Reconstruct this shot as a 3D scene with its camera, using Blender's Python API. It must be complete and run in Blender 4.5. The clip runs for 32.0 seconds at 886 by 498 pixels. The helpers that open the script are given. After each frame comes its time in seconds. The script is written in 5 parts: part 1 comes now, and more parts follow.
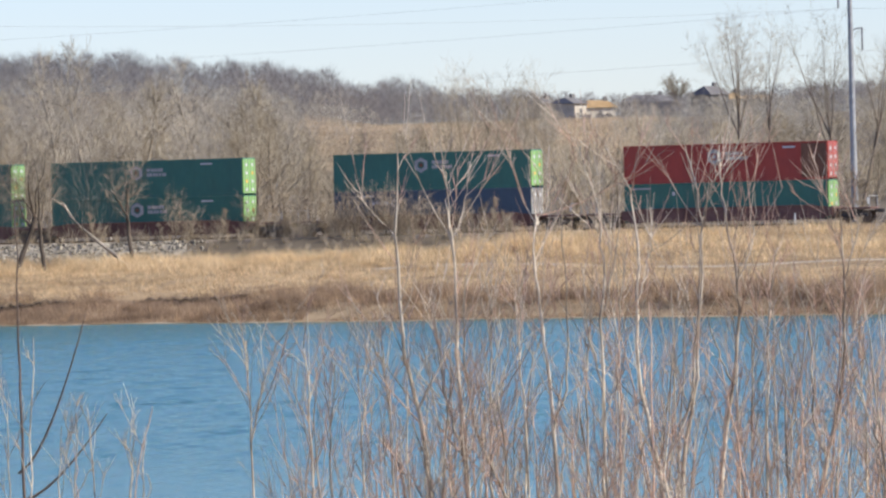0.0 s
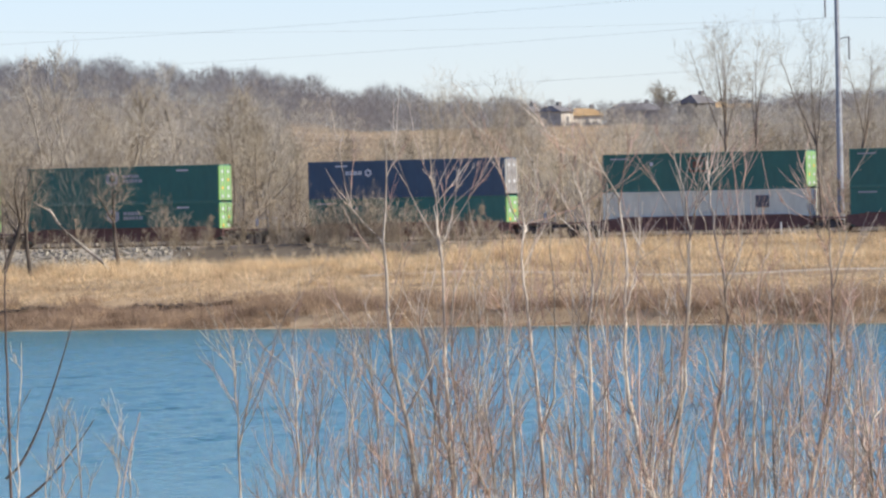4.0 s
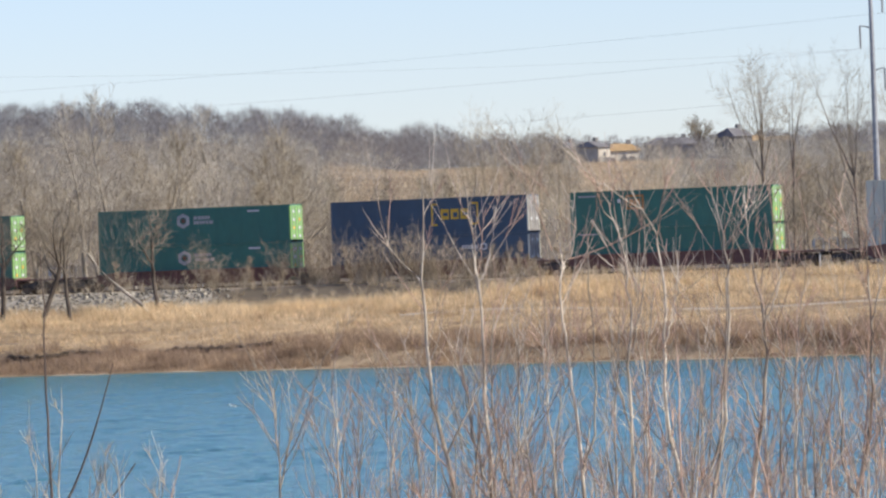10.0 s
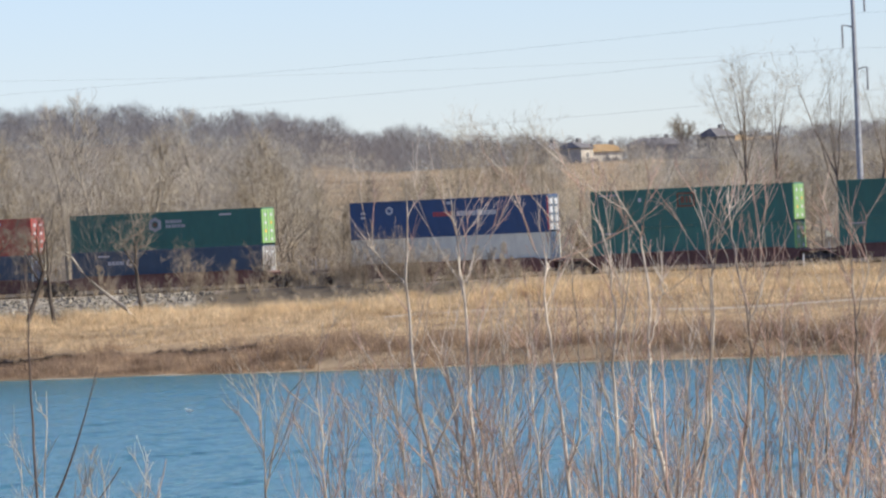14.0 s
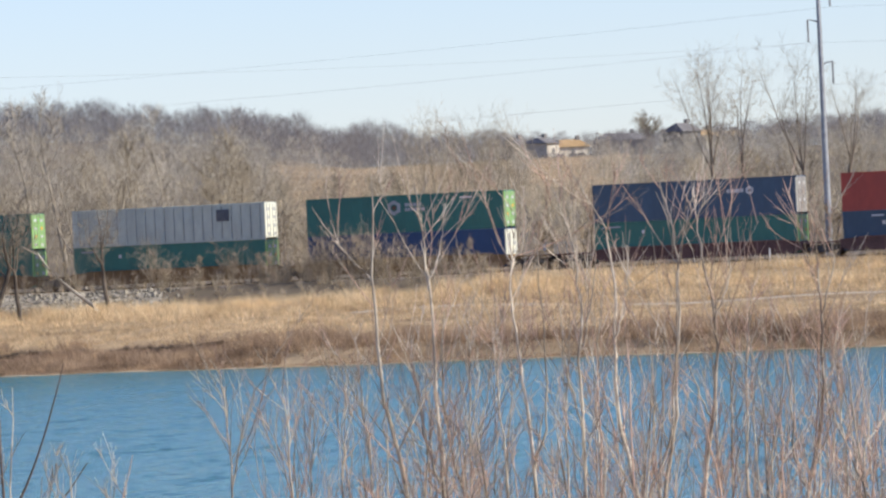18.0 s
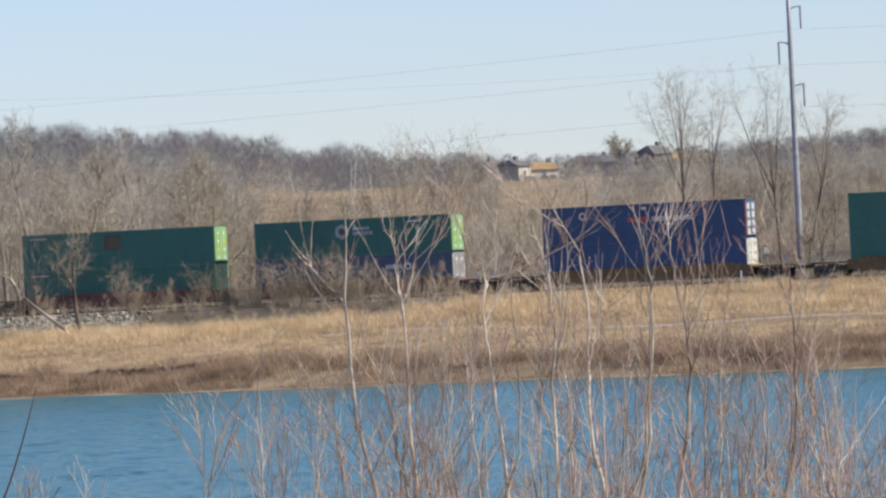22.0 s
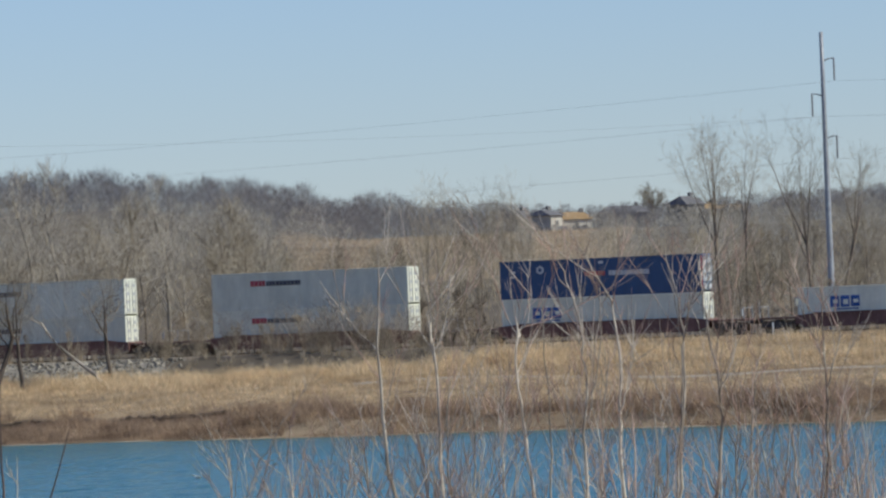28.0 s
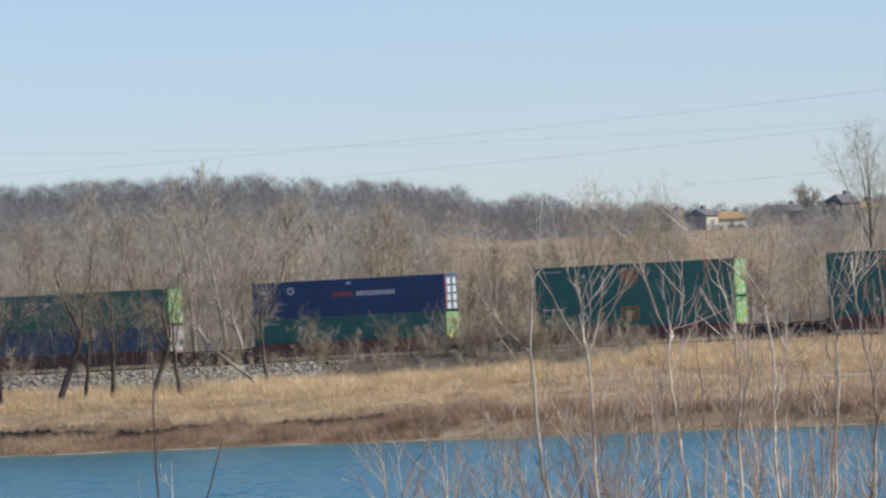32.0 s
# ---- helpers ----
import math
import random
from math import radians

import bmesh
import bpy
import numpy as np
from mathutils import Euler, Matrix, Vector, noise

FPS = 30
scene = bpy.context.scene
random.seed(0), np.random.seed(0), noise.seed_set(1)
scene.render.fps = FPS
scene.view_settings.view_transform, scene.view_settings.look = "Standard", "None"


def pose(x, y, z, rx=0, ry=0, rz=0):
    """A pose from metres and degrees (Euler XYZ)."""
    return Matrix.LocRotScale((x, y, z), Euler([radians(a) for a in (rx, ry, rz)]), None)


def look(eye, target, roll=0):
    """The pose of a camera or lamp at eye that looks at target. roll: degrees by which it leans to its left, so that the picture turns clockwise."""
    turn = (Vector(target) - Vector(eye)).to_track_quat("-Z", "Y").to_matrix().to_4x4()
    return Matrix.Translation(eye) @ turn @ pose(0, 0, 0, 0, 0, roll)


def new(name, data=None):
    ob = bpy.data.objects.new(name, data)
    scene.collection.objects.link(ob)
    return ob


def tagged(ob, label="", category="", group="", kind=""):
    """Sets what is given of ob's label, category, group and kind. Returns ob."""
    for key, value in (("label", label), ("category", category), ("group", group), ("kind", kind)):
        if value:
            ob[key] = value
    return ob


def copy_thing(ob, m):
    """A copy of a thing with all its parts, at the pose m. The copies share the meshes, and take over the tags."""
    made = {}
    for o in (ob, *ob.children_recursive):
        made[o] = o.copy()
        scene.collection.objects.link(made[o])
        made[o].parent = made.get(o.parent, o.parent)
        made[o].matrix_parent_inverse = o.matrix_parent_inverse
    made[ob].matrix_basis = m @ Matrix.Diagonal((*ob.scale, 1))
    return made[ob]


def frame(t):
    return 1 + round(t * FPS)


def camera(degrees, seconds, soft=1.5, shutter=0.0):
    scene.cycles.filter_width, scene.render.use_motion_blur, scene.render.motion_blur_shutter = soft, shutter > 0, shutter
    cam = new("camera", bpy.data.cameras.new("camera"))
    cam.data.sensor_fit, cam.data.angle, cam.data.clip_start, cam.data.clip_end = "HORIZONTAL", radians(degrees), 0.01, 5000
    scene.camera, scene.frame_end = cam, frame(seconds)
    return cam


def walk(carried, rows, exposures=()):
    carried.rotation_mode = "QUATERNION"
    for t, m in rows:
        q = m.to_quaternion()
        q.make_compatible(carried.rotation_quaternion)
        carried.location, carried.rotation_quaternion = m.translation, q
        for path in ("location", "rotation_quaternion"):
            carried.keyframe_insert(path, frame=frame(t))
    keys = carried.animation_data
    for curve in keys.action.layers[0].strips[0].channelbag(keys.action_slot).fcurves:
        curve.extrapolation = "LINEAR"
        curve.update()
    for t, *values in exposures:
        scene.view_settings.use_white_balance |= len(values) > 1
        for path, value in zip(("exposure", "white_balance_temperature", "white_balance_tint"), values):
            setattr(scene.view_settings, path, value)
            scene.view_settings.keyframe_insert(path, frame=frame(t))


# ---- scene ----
EYE = 8.5           # metres over the lake
SLANT = 19.5        # degrees by which the track runs towards the eye
COS, SIN, TAN = math.cos(radians(SLANT)), math.sin(radians(SLANT)), math.tan(radians(SLANT))
RAIL = 4.95         # top of rail over the lake

PATH = [  # seconds, degrees right and up, lean, millimetres the hand drifts right and up
    (0, 0.0142, -0.5537, -1.57, 5, 1), (0.3, 0.0964, -0.5928, -1.61, 2, 0), (0.4, -0.4475, -0.5559, -1.89, 1, 5), (0.5, -0.4044, -0.5253, -1.49, -4, 0),
    (1, -0.1102, -0.3972, -1.47, -5, 2), (1.5, 0.1362, -0.3440, -1.36, -3, 1), (2, 0.2328, -0.2836, -1.24, -1, 2), (2.5, 0.2783, -0.3061, -1.39, -4, 1),
    (3, 0.2375, -0.3351, -1.38, -3, 0), (3.5, 0.1333, -0.3962, -1.29, -5, 1), (5.5, 0.1284, -0.7125, -1.84, 4, -2), (6, 0.0373, -0.7033, -2.14, 2, 0),
    (6.5, -0.0235, -0.6255, -1.93, 7, 1), (7, 0.0179, -0.5867, -2.15, 7, 1), (7.5, -0.0347, -0.5007, -2.18, 4, 1), (8, -0.1045, -0.4656, -2.32, 4, -0),
    (8.5, -0.2018, -0.3787, -2.28, 3, 1), (9, -0.2449, -0.2816, -2.23, 0, -0), (9.5, -0.1836, -0.2016, -2.27, 1, 3), (10, -0.1929, -0.1481, -2.25, 0, 3),
    (10.5, -0.1300, -0.0720, -2.34, -1, -0), (11, -0.0217, -0.0466, -2.41, 1, 2), (11.5, -0.0092, -0.0552, -2.38, 2, -0), (12, -0.0840, -0.1610, -2.31, -0, 0),
    (12.5, -0.0696, -0.2153, -2.33, 1, 0), (13, -0.0002, -0.2640, -2.29, -0, 0), (13.5, 0.0712, -0.1997, -2.47, -1, 1), (14, -0.0473, -0.1392, -2.59, -2, 3),
    (14.5, -0.2326, -0.1288, -2.37, -1, 2), (16.5, -0.1747, -0.2972, -2.64, -1, 1), (17, -0.0536, -0.3506, -2.76, -1, 0), (17.5, 0.1458, -0.3340, -2.75, -2, 2),
    (18, 0.2482, -0.1910, -2.76, 0, 1), (18.5, 0.3140, -0.0818, -2.71, -1, 0), (19, 0.4400, -0.0524, -2.77, -1, -0), (19.5, 0.4870, -0.0728, -2.72, -1, 1),
    (20, 0.3551, -0.1084, -2.77, -2, 1), (20.5, 0.3498, -0.0475, -2.87, -1, 1), (21, 0.5419, 0.0031, -2.59, 1, -2), (21.5, 0.6072, -0.0181, -2.84, 3, 1),
    (22, 0.5095, -0.0035, -2.84, -6, 2), (22.5, 0.3579, -0.0009, -2.59, -6, -0), (23, 0.1499, 0.1327, -2.79, -7, 1), (23.5, 0.0895, 0.0765, -2.31, -13, 3),
    (24, -0.7381, 0.3160, -2.32, -17, 3), (24.5, -0.6727, 0.5287, -2.47, -11, 3), (26.5, -0.0825, 0.8367, -2.63, -6, 2), (27, 0.0197, 0.5320, -2.57, -6, 1),
    (27.5, 0.2161, 0.5277, -2.61, -5, 1), (28, 0.2479, 0.4414, -2.40, -10, 0), (28.5, 0.2960, 0.4321, -2.47, 4, 1), (29, -0.2232, 0.2988, -2.45, -2, -2),
    (29.5, -0.9035, 0.3263, -2.47, 2, 5), (30, -0.8746, 0.4107, -2.28, -1, 0), (30.5, -0.7082, 0.3905, -2.16, -1, -0), (31, -0.8697, 0.4224, -2.69, 3, 3),
    (31.5, -0.9696, 0.5282, -3.08, 5, 2), (32, -1.1205, 0.5171, -2.95, 3, 4),
]

def aim(t, right, up, lean, dx, dz):
    eye = Vector((dx / 1000, 0, EYE + dz / 1000))
    return t, look(eye, eye + Vector((math.tan(radians(right)), 1, math.tan(radians(up)))) * 100, lean)


cam = camera(7.80, 32.0, soft=2.4)
walk(cam, [aim(*row) for row in PATH], exposures=[(0, 0.28, 6500, 10), (6, 0.30, 6500, 10), (9, 0.26, 6500, 10), (13, 0.17, 6500, 10), (17, 0.30, 6500, 10), (18.3, 0.22, 6500, 10), (20, 0.06, 6500, 10), (23, 0.06, 6450, 9), (25, -0.14, 6250, 7), (27, -0.45, 6080, 4), (28.5, -0.30, 6050, 4), (30, -0.12, 6250, 6), (32, -0.10, 6300, 7)])

# ---- light ----
SUN_AZ, SUN_EL = 107, 38     # degrees clockwise from +y, and over the horizon
world = bpy.data.worlds.new("sky")
scene.world = world
world.use_nodes = True
wn = world.node_tree.nodes
sky = wn.new("ShaderNodeTexSky")
sky.sky_type, sky.sun_disc = "NISHITA", False
sky.sun_elevation, sky.sun_rotation = radians(SUN_EL), radians(SUN_AZ)
sky.air_density, sky.dust_density, sky.ozone_density = 1.0, 0.2, 2.0
sky.altitude = 800
wn["Background"].inputs["Strength"].default_value = 0.103
cool = wn.new("ShaderNodeVectorMath")      # clear cold winter air
cool.operation = "MULTIPLY"
cool.inputs[1].default_value = (0.92, 0.99, 1.33)
world.node_tree.links.new(sky.outputs[0], cool.inputs[0])
world.node_tree.links.new(cool.outputs[0], wn["Background"].inputs["Color"])
sun = new("sun", bpy.data.lights.new("sun", "SUN"))
sun.data.energy, sun.data.angle, sun.data.color = 5.0, radians(0.6), (1.0, 0.915, 0.79)
sun_way = Vector((math.sin(radians(SUN_AZ)) * math.cos(radians(SUN_EL)), math.cos(radians(SUN_AZ)) * math.cos(radians(SUN_EL)), math.sin(radians(SUN_EL))))
sun.matrix_world = look(sun_way * 200 + Vector((0, 450, 0)), Vector((0, 450, 0)))


# ---- materials ----
def mat(name, one, two, big=1.0, fine=12.0, rough=0.75, metal=0.0, bump=0.15, spread=0.0, island=False, stretch=(1, 1, 1), mottle=0.17, thin=0.0):
    """Two colours mixed by coarse noise, mottled by fine noise; spread: how far single pieces differ."""
    m = bpy.data.materials.new(name)
    m.use_nodes = True
    n, link = m.node_tree.nodes, m.node_tree.links.new
    b = n["Principled BSDF"]
    b.inputs["Roughness"].default_value, b.inputs["Metallic"].default_value = rough, metal
    b.inputs["Specular IOR Level"].default_value = 0.08 if rough >= 0.8 else 0.4
    tc, mp = n.new("ShaderNodeTexCoord"), n.new("ShaderNodeMapping")
    mp.inputs["Scale"].default_value = stretch
    link(tc.outputs["Object"], mp.inputs["Vector"])
    coarse, grain = n.new("ShaderNodeTexNoise"), n.new("ShaderNodeTexNoise")
    for tex, scale, detail in ((coarse, big, 5), (grain, fine, 3)):
        tex.inputs["Scale"].default_value, tex.inputs["Detail"].default_value = scale, detail
        link(mp.outputs[0], tex.inputs["Vector"])
    ramp = n.new("ShaderNodeValToRGB")
    ramp.color_ramp.elements[0].position, ramp.color_ramp.elements[1].position = 0.36, 0.66
    ramp.color_ramp.elements[0].color, ramp.color_ramp.elements[1].color = (*one, 1), (*two, 1)
    link(coarse.outputs["Fac"], ramp.inputs["Fac"])
    shade = n.new("ShaderNodeMapRange")
    shade.inputs["From Min"].default_value, shade.inputs["From Max"].default_value = 0.3, 0.7
    shade.inputs["To Min"].default_value, shade.inputs["To Max"].default_value = 1 - mottle, 1 + mottle * 0.85
    link(grain.outputs["Fac"], shade.inputs["Value"])
    value = shade.outputs[0]
    if spread:
        if island:
            pick = n.new("ShaderNodeNewGeometry").outputs["Random Per Island"]
        else:
            pick = n.new("ShaderNodeObjectInfo").outputs["Random"]
        r = n.new("ShaderNodeMapRange")
        r.inputs["To Min"].default_value, r.inputs["To Max"].default_value = 1 - spread, 1 + spread
        link(pick, r.inputs["Value"])
        times = n.new("ShaderNodeMath")
        times.operation = "MULTIPLY"
        link(value, times.inputs[0]), link(r.outputs[0], times.inputs[1])
        value = times.outputs[0]
    mul = n.new("ShaderNodeVectorMath")
    mul.operation = "SCALE"
    link(ramp.outputs["Color"], mul.inputs[0]), link(value, mul.inputs["Scale"])
    link(mul.outputs[0], b.inputs["Base Color"])
    if bump:
        bp = n.new("ShaderNodeBump")
        bp.inputs["Strength"].default_value, bp.inputs["Distance"].default_value = bump, 0.02
        link(grain.outputs["Fac"], bp.inputs["Height"]), link(bp.outputs[0], b.inputs["Normal"])
    if thin:      # light also comes through
        through_light, both = n.new("ShaderNodeBsdfTranslucent"), n.new("ShaderNodeMixShader")
        both.inputs["Fac"].default_value = thin
        link(mul.outputs[0], through_light.inputs["Color"])
        link(b.outputs[0], both.inputs[1]), link(through_light.outputs[0], both.inputs[2])
        link(both.outputs[0], n["Material Output"].inputs["Surface"])
    return m


def paint(name, colour, rough=0.5):
    """Weathered container paint: faded blotches, streaks that run down."""
    dull = tuple(c * 0.84 + 0.008 for c in colour)
    return mat(name, dull, colour, big=0.9, fine=3.0, rough=rough, bump=0.05, spread=0.10, stretch=(1.2, 1.2, 0.5), mottle=0.06)


SOIL = mat("dry_ground", (0.19, 0.14, 0.09), (0.40, 0.30, 0.185), big=0.05, fine=0.9, rough=0.95, bump=0.6)
LITTER = mat("leaf_litter", (0.12, 0.10, 0.075), (0.22, 0.18, 0.13), big=0.02, fine=0.4, rough=0.95, bump=0.5)
DARK_FACE = mat("dark_face", (0.045, 0.036, 0.028), (0.13, 0.10, 0.075), big=0.7, fine=4, rough=0.95, bump=0.6)
MUD = mat("pale_mud", (0.28, 0.225, 0.155), (0.46, 0.38, 0.275), big=0.25, fine=3, rough=0.8)
GRAVEL = mat("path_gravel", (0.42, 0.36, 0.27), (0.55, 0.48, 0.38), big=0.5, fine=9, rough=0.95)
BALLAST = mat("ballast", (0.20, 0.165, 0.13), (0.32, 0.27, 0.22), big=0.3, fine=7, rough=0.95, bump=0.6)
STONE = mat("limestone", (0.29, 0.26, 0.205), (0.42, 0.38, 0.305), big=1.5, fine=9, rough=0.9, spread=0.22)
RUBBLE = mat("stone_rubble", (0.29, 0.26, 0.205), (0.43, 0.385, 0.31), big=1.6, fine=7, rough=0.95, bump=0.8)
STEEL = mat("rail_steel", (0.12, 0.09, 0.07), (0.22, 0.17, 0.13), big=2, fine=20, rough=0.5, metal=0.8)
TIMBER = mat("sleeper_wood", (0.08, 0.06, 0.045), (0.14, 0.11, 0.08), big=2, fine=18, rough=0.9, spread=0.2)
STRAW = mat("straw_grass", (0.545, 0.385, 0.22), (0.89, 0.695, 0.425), big=0.30, fine=1.5, rough=0.8, bump=0, spread=0.24, mottle=0.46, island=True, thin=0.45)
MEADOW = mat("dead_meadow", (0.50, 0.39, 0.26), (0.72, 0.57, 0.39), big=0.02, fine=0.2, rough=0.85, bump=0, spread=0.2, island=True, thin=0.45)
SEDGE = mat("brown_sedge", (0.26, 0.18, 0.12), (0.56, 0.41, 0.27), big=0.28, fine=1.3, rough=0.85, bump=0, spread=0.3, mottle=0.35, island=True, thin=0.45)
GOLD_GRASS = mat("gold_grass", (0.68, 0.515, 0.30), (0.92, 0.755, 0.49), big=0.35, fine=1.6, mottle=0.25, rough=0.8, bump=0, spread=0.15, island=True, thin=0.45)
BARK = mat("grey_bark", (0.16, 0.125, 0.095), (0.27, 0.215, 0.165), big=1.2, fine=8, rough=0.9, spread=0.15)
DARK_BARK = mat("dark_bark", (0.075, 0.062, 0.05), (0.15, 0.125, 0.10), big=1.2, fine=8, rough=0.9, spread=0.15)
DARK_TWIGS = mat("dark_twigs", (0.20, 0.17, 0.125), (0.34, 0.29, 0.215), big=0.4, fine=2, rough=0.9, bump=0, spread=0.2)
PALE_BARK = mat("pale_bark", (0.32, 0.275, 0.21), (0.54, 0.48, 0.385), big=0.8, fine=5, rough=0.85, spread=0.1)
TWIGS = mat("bare_twigs", (0.30, 0.25, 0.175), (0.465, 0.395, 0.285), big=0.25, fine=1.0, rough=0.9, bump=0, spread=0.2)
BRUSH = mat("brush_stems", (0.32, 0.265, 0.19), (0.50, 0.415, 0.305), big=0.4, fine=2.0, rough=0.9, bump=0, spread=0.25)
BRUSH_FINE = mat("fine_brush", (0.44, 0.37, 0.265), (0.68, 0.58, 0.43), big=0.12, fine=0.8, rough=0.9, bump=0, spread=0.2, island=True, thin=0.45)
WOODS = mat("far_twigs", (0.225, 0.207, 0.197), (0.36, 0.335, 0.31), big=0.03, fine=0.16, rough=0.95, bump=0, spread=0.08, island=True, thin=0.45)
SLOPE_WOODS = mat("slope_twigs", (0.42, 0.37, 0.29), (0.66, 0.59, 0.46), big=0.03, fine=0.2, rough=0.95, bump=0, spread=0.22, island=True, thin=0.45)
NEAR_WOODS = mat("brushwood_twigs", (0.445, 0.37, 0.255), (0.72, 0.61, 0.43), big=0.03, fine=0.3, rough=0.95, bump=0, spread=0.22, island=True, thin=0.45)
WILLOW = mat("willow_bark", (0.20, 0.16, 0.12), (0.74, 0.66, 0.53), big=4, fine=24, rough=0.7, bump=0.2, spread=0.25)
SHOOT = mat("red_shoots", (0.42, 0.27, 0.20), (0.63, 0.455, 0.345), big=4, fine=30, rough=0.6, bump=0, spread=0.3)
PALE_SHOOT = mat("pale_shoots", (0.52, 0.43, 0.33), (0.74, 0.65, 0.52), big=4, fine=30, rough=0.6, bump=0, spread=0.25)
DARK_STEM = mat("dark_stem", (0.09, 0.065, 0.05), (0.17, 0.12, 0.09), big=4, fine=30, rough=0.7, spread=0.1)
POLE = mat("galvanised_steel", (0.30, 0.31, 0.32), (0.40, 0.41, 0.42), big=0.4, fine=3, rough=0.55, metal=0.3, bump=0.05)
WIRE = mat("wire", (0.22, 0.22, 0.23), (0.28, 0.28, 0.29), rough=0.6, bump=0)
PORCELAIN = mat("insulator_grey", (0.22, 0.22, 0.23), (0.30, 0.30, 0.31), rough=0.3, bump=0)
FEATHER = mat("white_feathers", (0.80, 0.80, 0.79), (0.88, 0.88, 0.87), big=3, fine=20, rough=0.7, bump=0)
DULL_DOOR = mat("dull_door", (0.24, 0.22, 0.20), (0.36, 0.34, 0.31), big=1.5, fine=6, rough=0.7, bump=0.05)
WHITE = mat("white_marking", (0.54, 0.55, 0.54), (0.64, 0.65, 0.64), big=2, fine=9, rough=0.5, bump=0)
RED_MARK = mat("red_marking", (0.40, 0.075, 0.085), (0.48, 0.10, 0.11), rough=0.5, bump=0)
BLUE_MARK = mat("blue_marking", (0.03, 0.09, 0.30), (0.04, 0.12, 0.38), rough=0.5, bump=0)
GOLD_MARK = mat("yellow_marking", (0.65, 0.40, 0.04), (0.75, 0.48, 0.06), rough=0.5, bump=0)
ORANGE_MARK = mat("orange_marking", (0.40, 0.18, 0.05), (0.48, 0.23, 0.07), rough=0.5, bump=0)
BROWN_MARK = mat("brown_marking", (0.16, 0.08, 0.05), (0.22, 0.11, 0.07), rough=0.6, bump=0)
GREY_MARK = mat("grey_marking", (0.36, 0.37, 0.37), (0.46, 0.47, 0.46), rough=0.6, bump=0)
DARK_MARK = mat("dark_marking", (0.09, 0.09, 0.10), (0.14, 0.14, 0.15), rough=0.6, bump=0)
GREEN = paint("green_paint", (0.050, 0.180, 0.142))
# the green of the container ends, with sunlight mixed into the colour
GREEN_SUNLIT = paint("sunlit_green_paint", (0.27, 0.50, 0.16))
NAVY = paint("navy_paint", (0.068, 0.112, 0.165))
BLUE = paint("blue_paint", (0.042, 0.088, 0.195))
OFFWHITE = paint("offwhite_paint", (0.76, 0.755, 0.61))
GREY = paint("grey_paint", (0.60, 0.63, 0.53))
RED = paint("red_paint", (0.38, 0.060, 0.045))
ORANGE = paint("orange_paint", (0.46, 0.085, 0.060))
MAROON = mat("car_maroon", (0.13, 0.07, 0.06), (0.20, 0.11, 0.092), big=1, fine=6, rough=0.75, spread=0.2)
OCHRE = mat("car_ochre", (0.18, 0.115, 0.055), (0.27, 0.175, 0.085), big=1, fine=6, rough=0.75, spread=0.15)
IRON = mat("dark_iron", (0.06, 0.054, 0.05), (0.10, 0.09, 0.082), big=2, fine=9, rough=0.7)
ROOF_DARK = mat("roof_shingle_dark", (0.16, 0.155, 0.155), (0.23, 0.22, 0.215), big=0.5, fine=3, rough=0.9)
ROOF_TAN = mat("roof_shingle_tan", (0.34, 0.23, 0.12), (0.44, 0.31, 0.17), big=0.5, fine=3, rough=0.9)
SIDING = mat("cream_siding", (0.50, 0.46, 0.38), (0.60, 0.56, 0.47), big=0.5, fine=3, rough=0.8)
# grey siding, made darker so that its colour holds the walls' shade
SIDING_SHADE_GREY = mat("shade_grey_siding", (0.18, 0.175, 0.17), (0.25, 0.24, 0.23), big=0.5, fine=3, rough=0.8)

WATER = bpy.data.materials.new("lake_water")
WATER.use_nodes = True
wn, wl = WATER.node_tree.nodes, WATER.node_tree.links.new
wb = wn["Principled BSDF"]
wb.inputs["Base Color"].default_value = (0.018, 0.136, 0.108, 1)
wb.inputs["Roughness"].default_value, wb.inputs["IOR"].default_value = 0.18, 1.33
wt, wm, wx, wp = wn.new("ShaderNodeTexCoord"), wn.new("ShaderNodeMapping"), wn.new("ShaderNodeTexNoise"), wn.new("ShaderNodeBump")
wb.inputs["Specular IOR Level"].default_value = 0.42
wm.inputs["Scale"].default_value = (2.6, 0.42, 1)
wx.inputs["Scale"].default_value, wx.inputs["Detail"].default_value = 1.0, 7
wp.inputs["Strength"].default_value, wp.inputs["Distance"].default_value = 0.9, 0.42
wl(wt.outputs["Object"], wm.inputs["Vector"]), wl(wm.outputs[0], wx.inputs["Vector"])
ws, wr = wn.new("ShaderNodeSeparateXYZ"), wn.new("ShaderNodeMapRange")      # the wind dies down in the lee of the near bank
wr.inputs["From Min"].default_value, wr.inputs["From Max"].default_value = 166, 212
wr.inputs["To Min"].default_value, wr.inputs["To Max"].default_value = 0.06, 0.9
wl(wt.outputs["Object"], ws.inputs[0]), wl(ws.outputs["Y"], wr.inputs["Value"]), wl(wr.outputs[0], wp.inputs["Strength"])
wl(wx.outputs["Fac"], wp.inputs["Height"]), wl(wp.outputs[0], wb.inputs["Normal"])


# ---- mesh helpers ----
def mesh_of(name, verts, faces, material, smooth=False):
    me = bpy.data.meshes.new(name)
    me.from_pydata([tuple(v) for v in verts], [], faces)
    me.materials.append(material)
    if smooth:
        me.polygons.foreach_set("use_smooth", [True] * len(me.polygons))
    me.update()
    return me


def part(name, data, parent, label="", at=None):
    """Links a mesh as one object under a thing or a part."""
    ob = new(name, data)
    ob.parent = parent
    if at is not None:
        ob.matrix_basis = at
    return tagged(ob, label) if label else ob


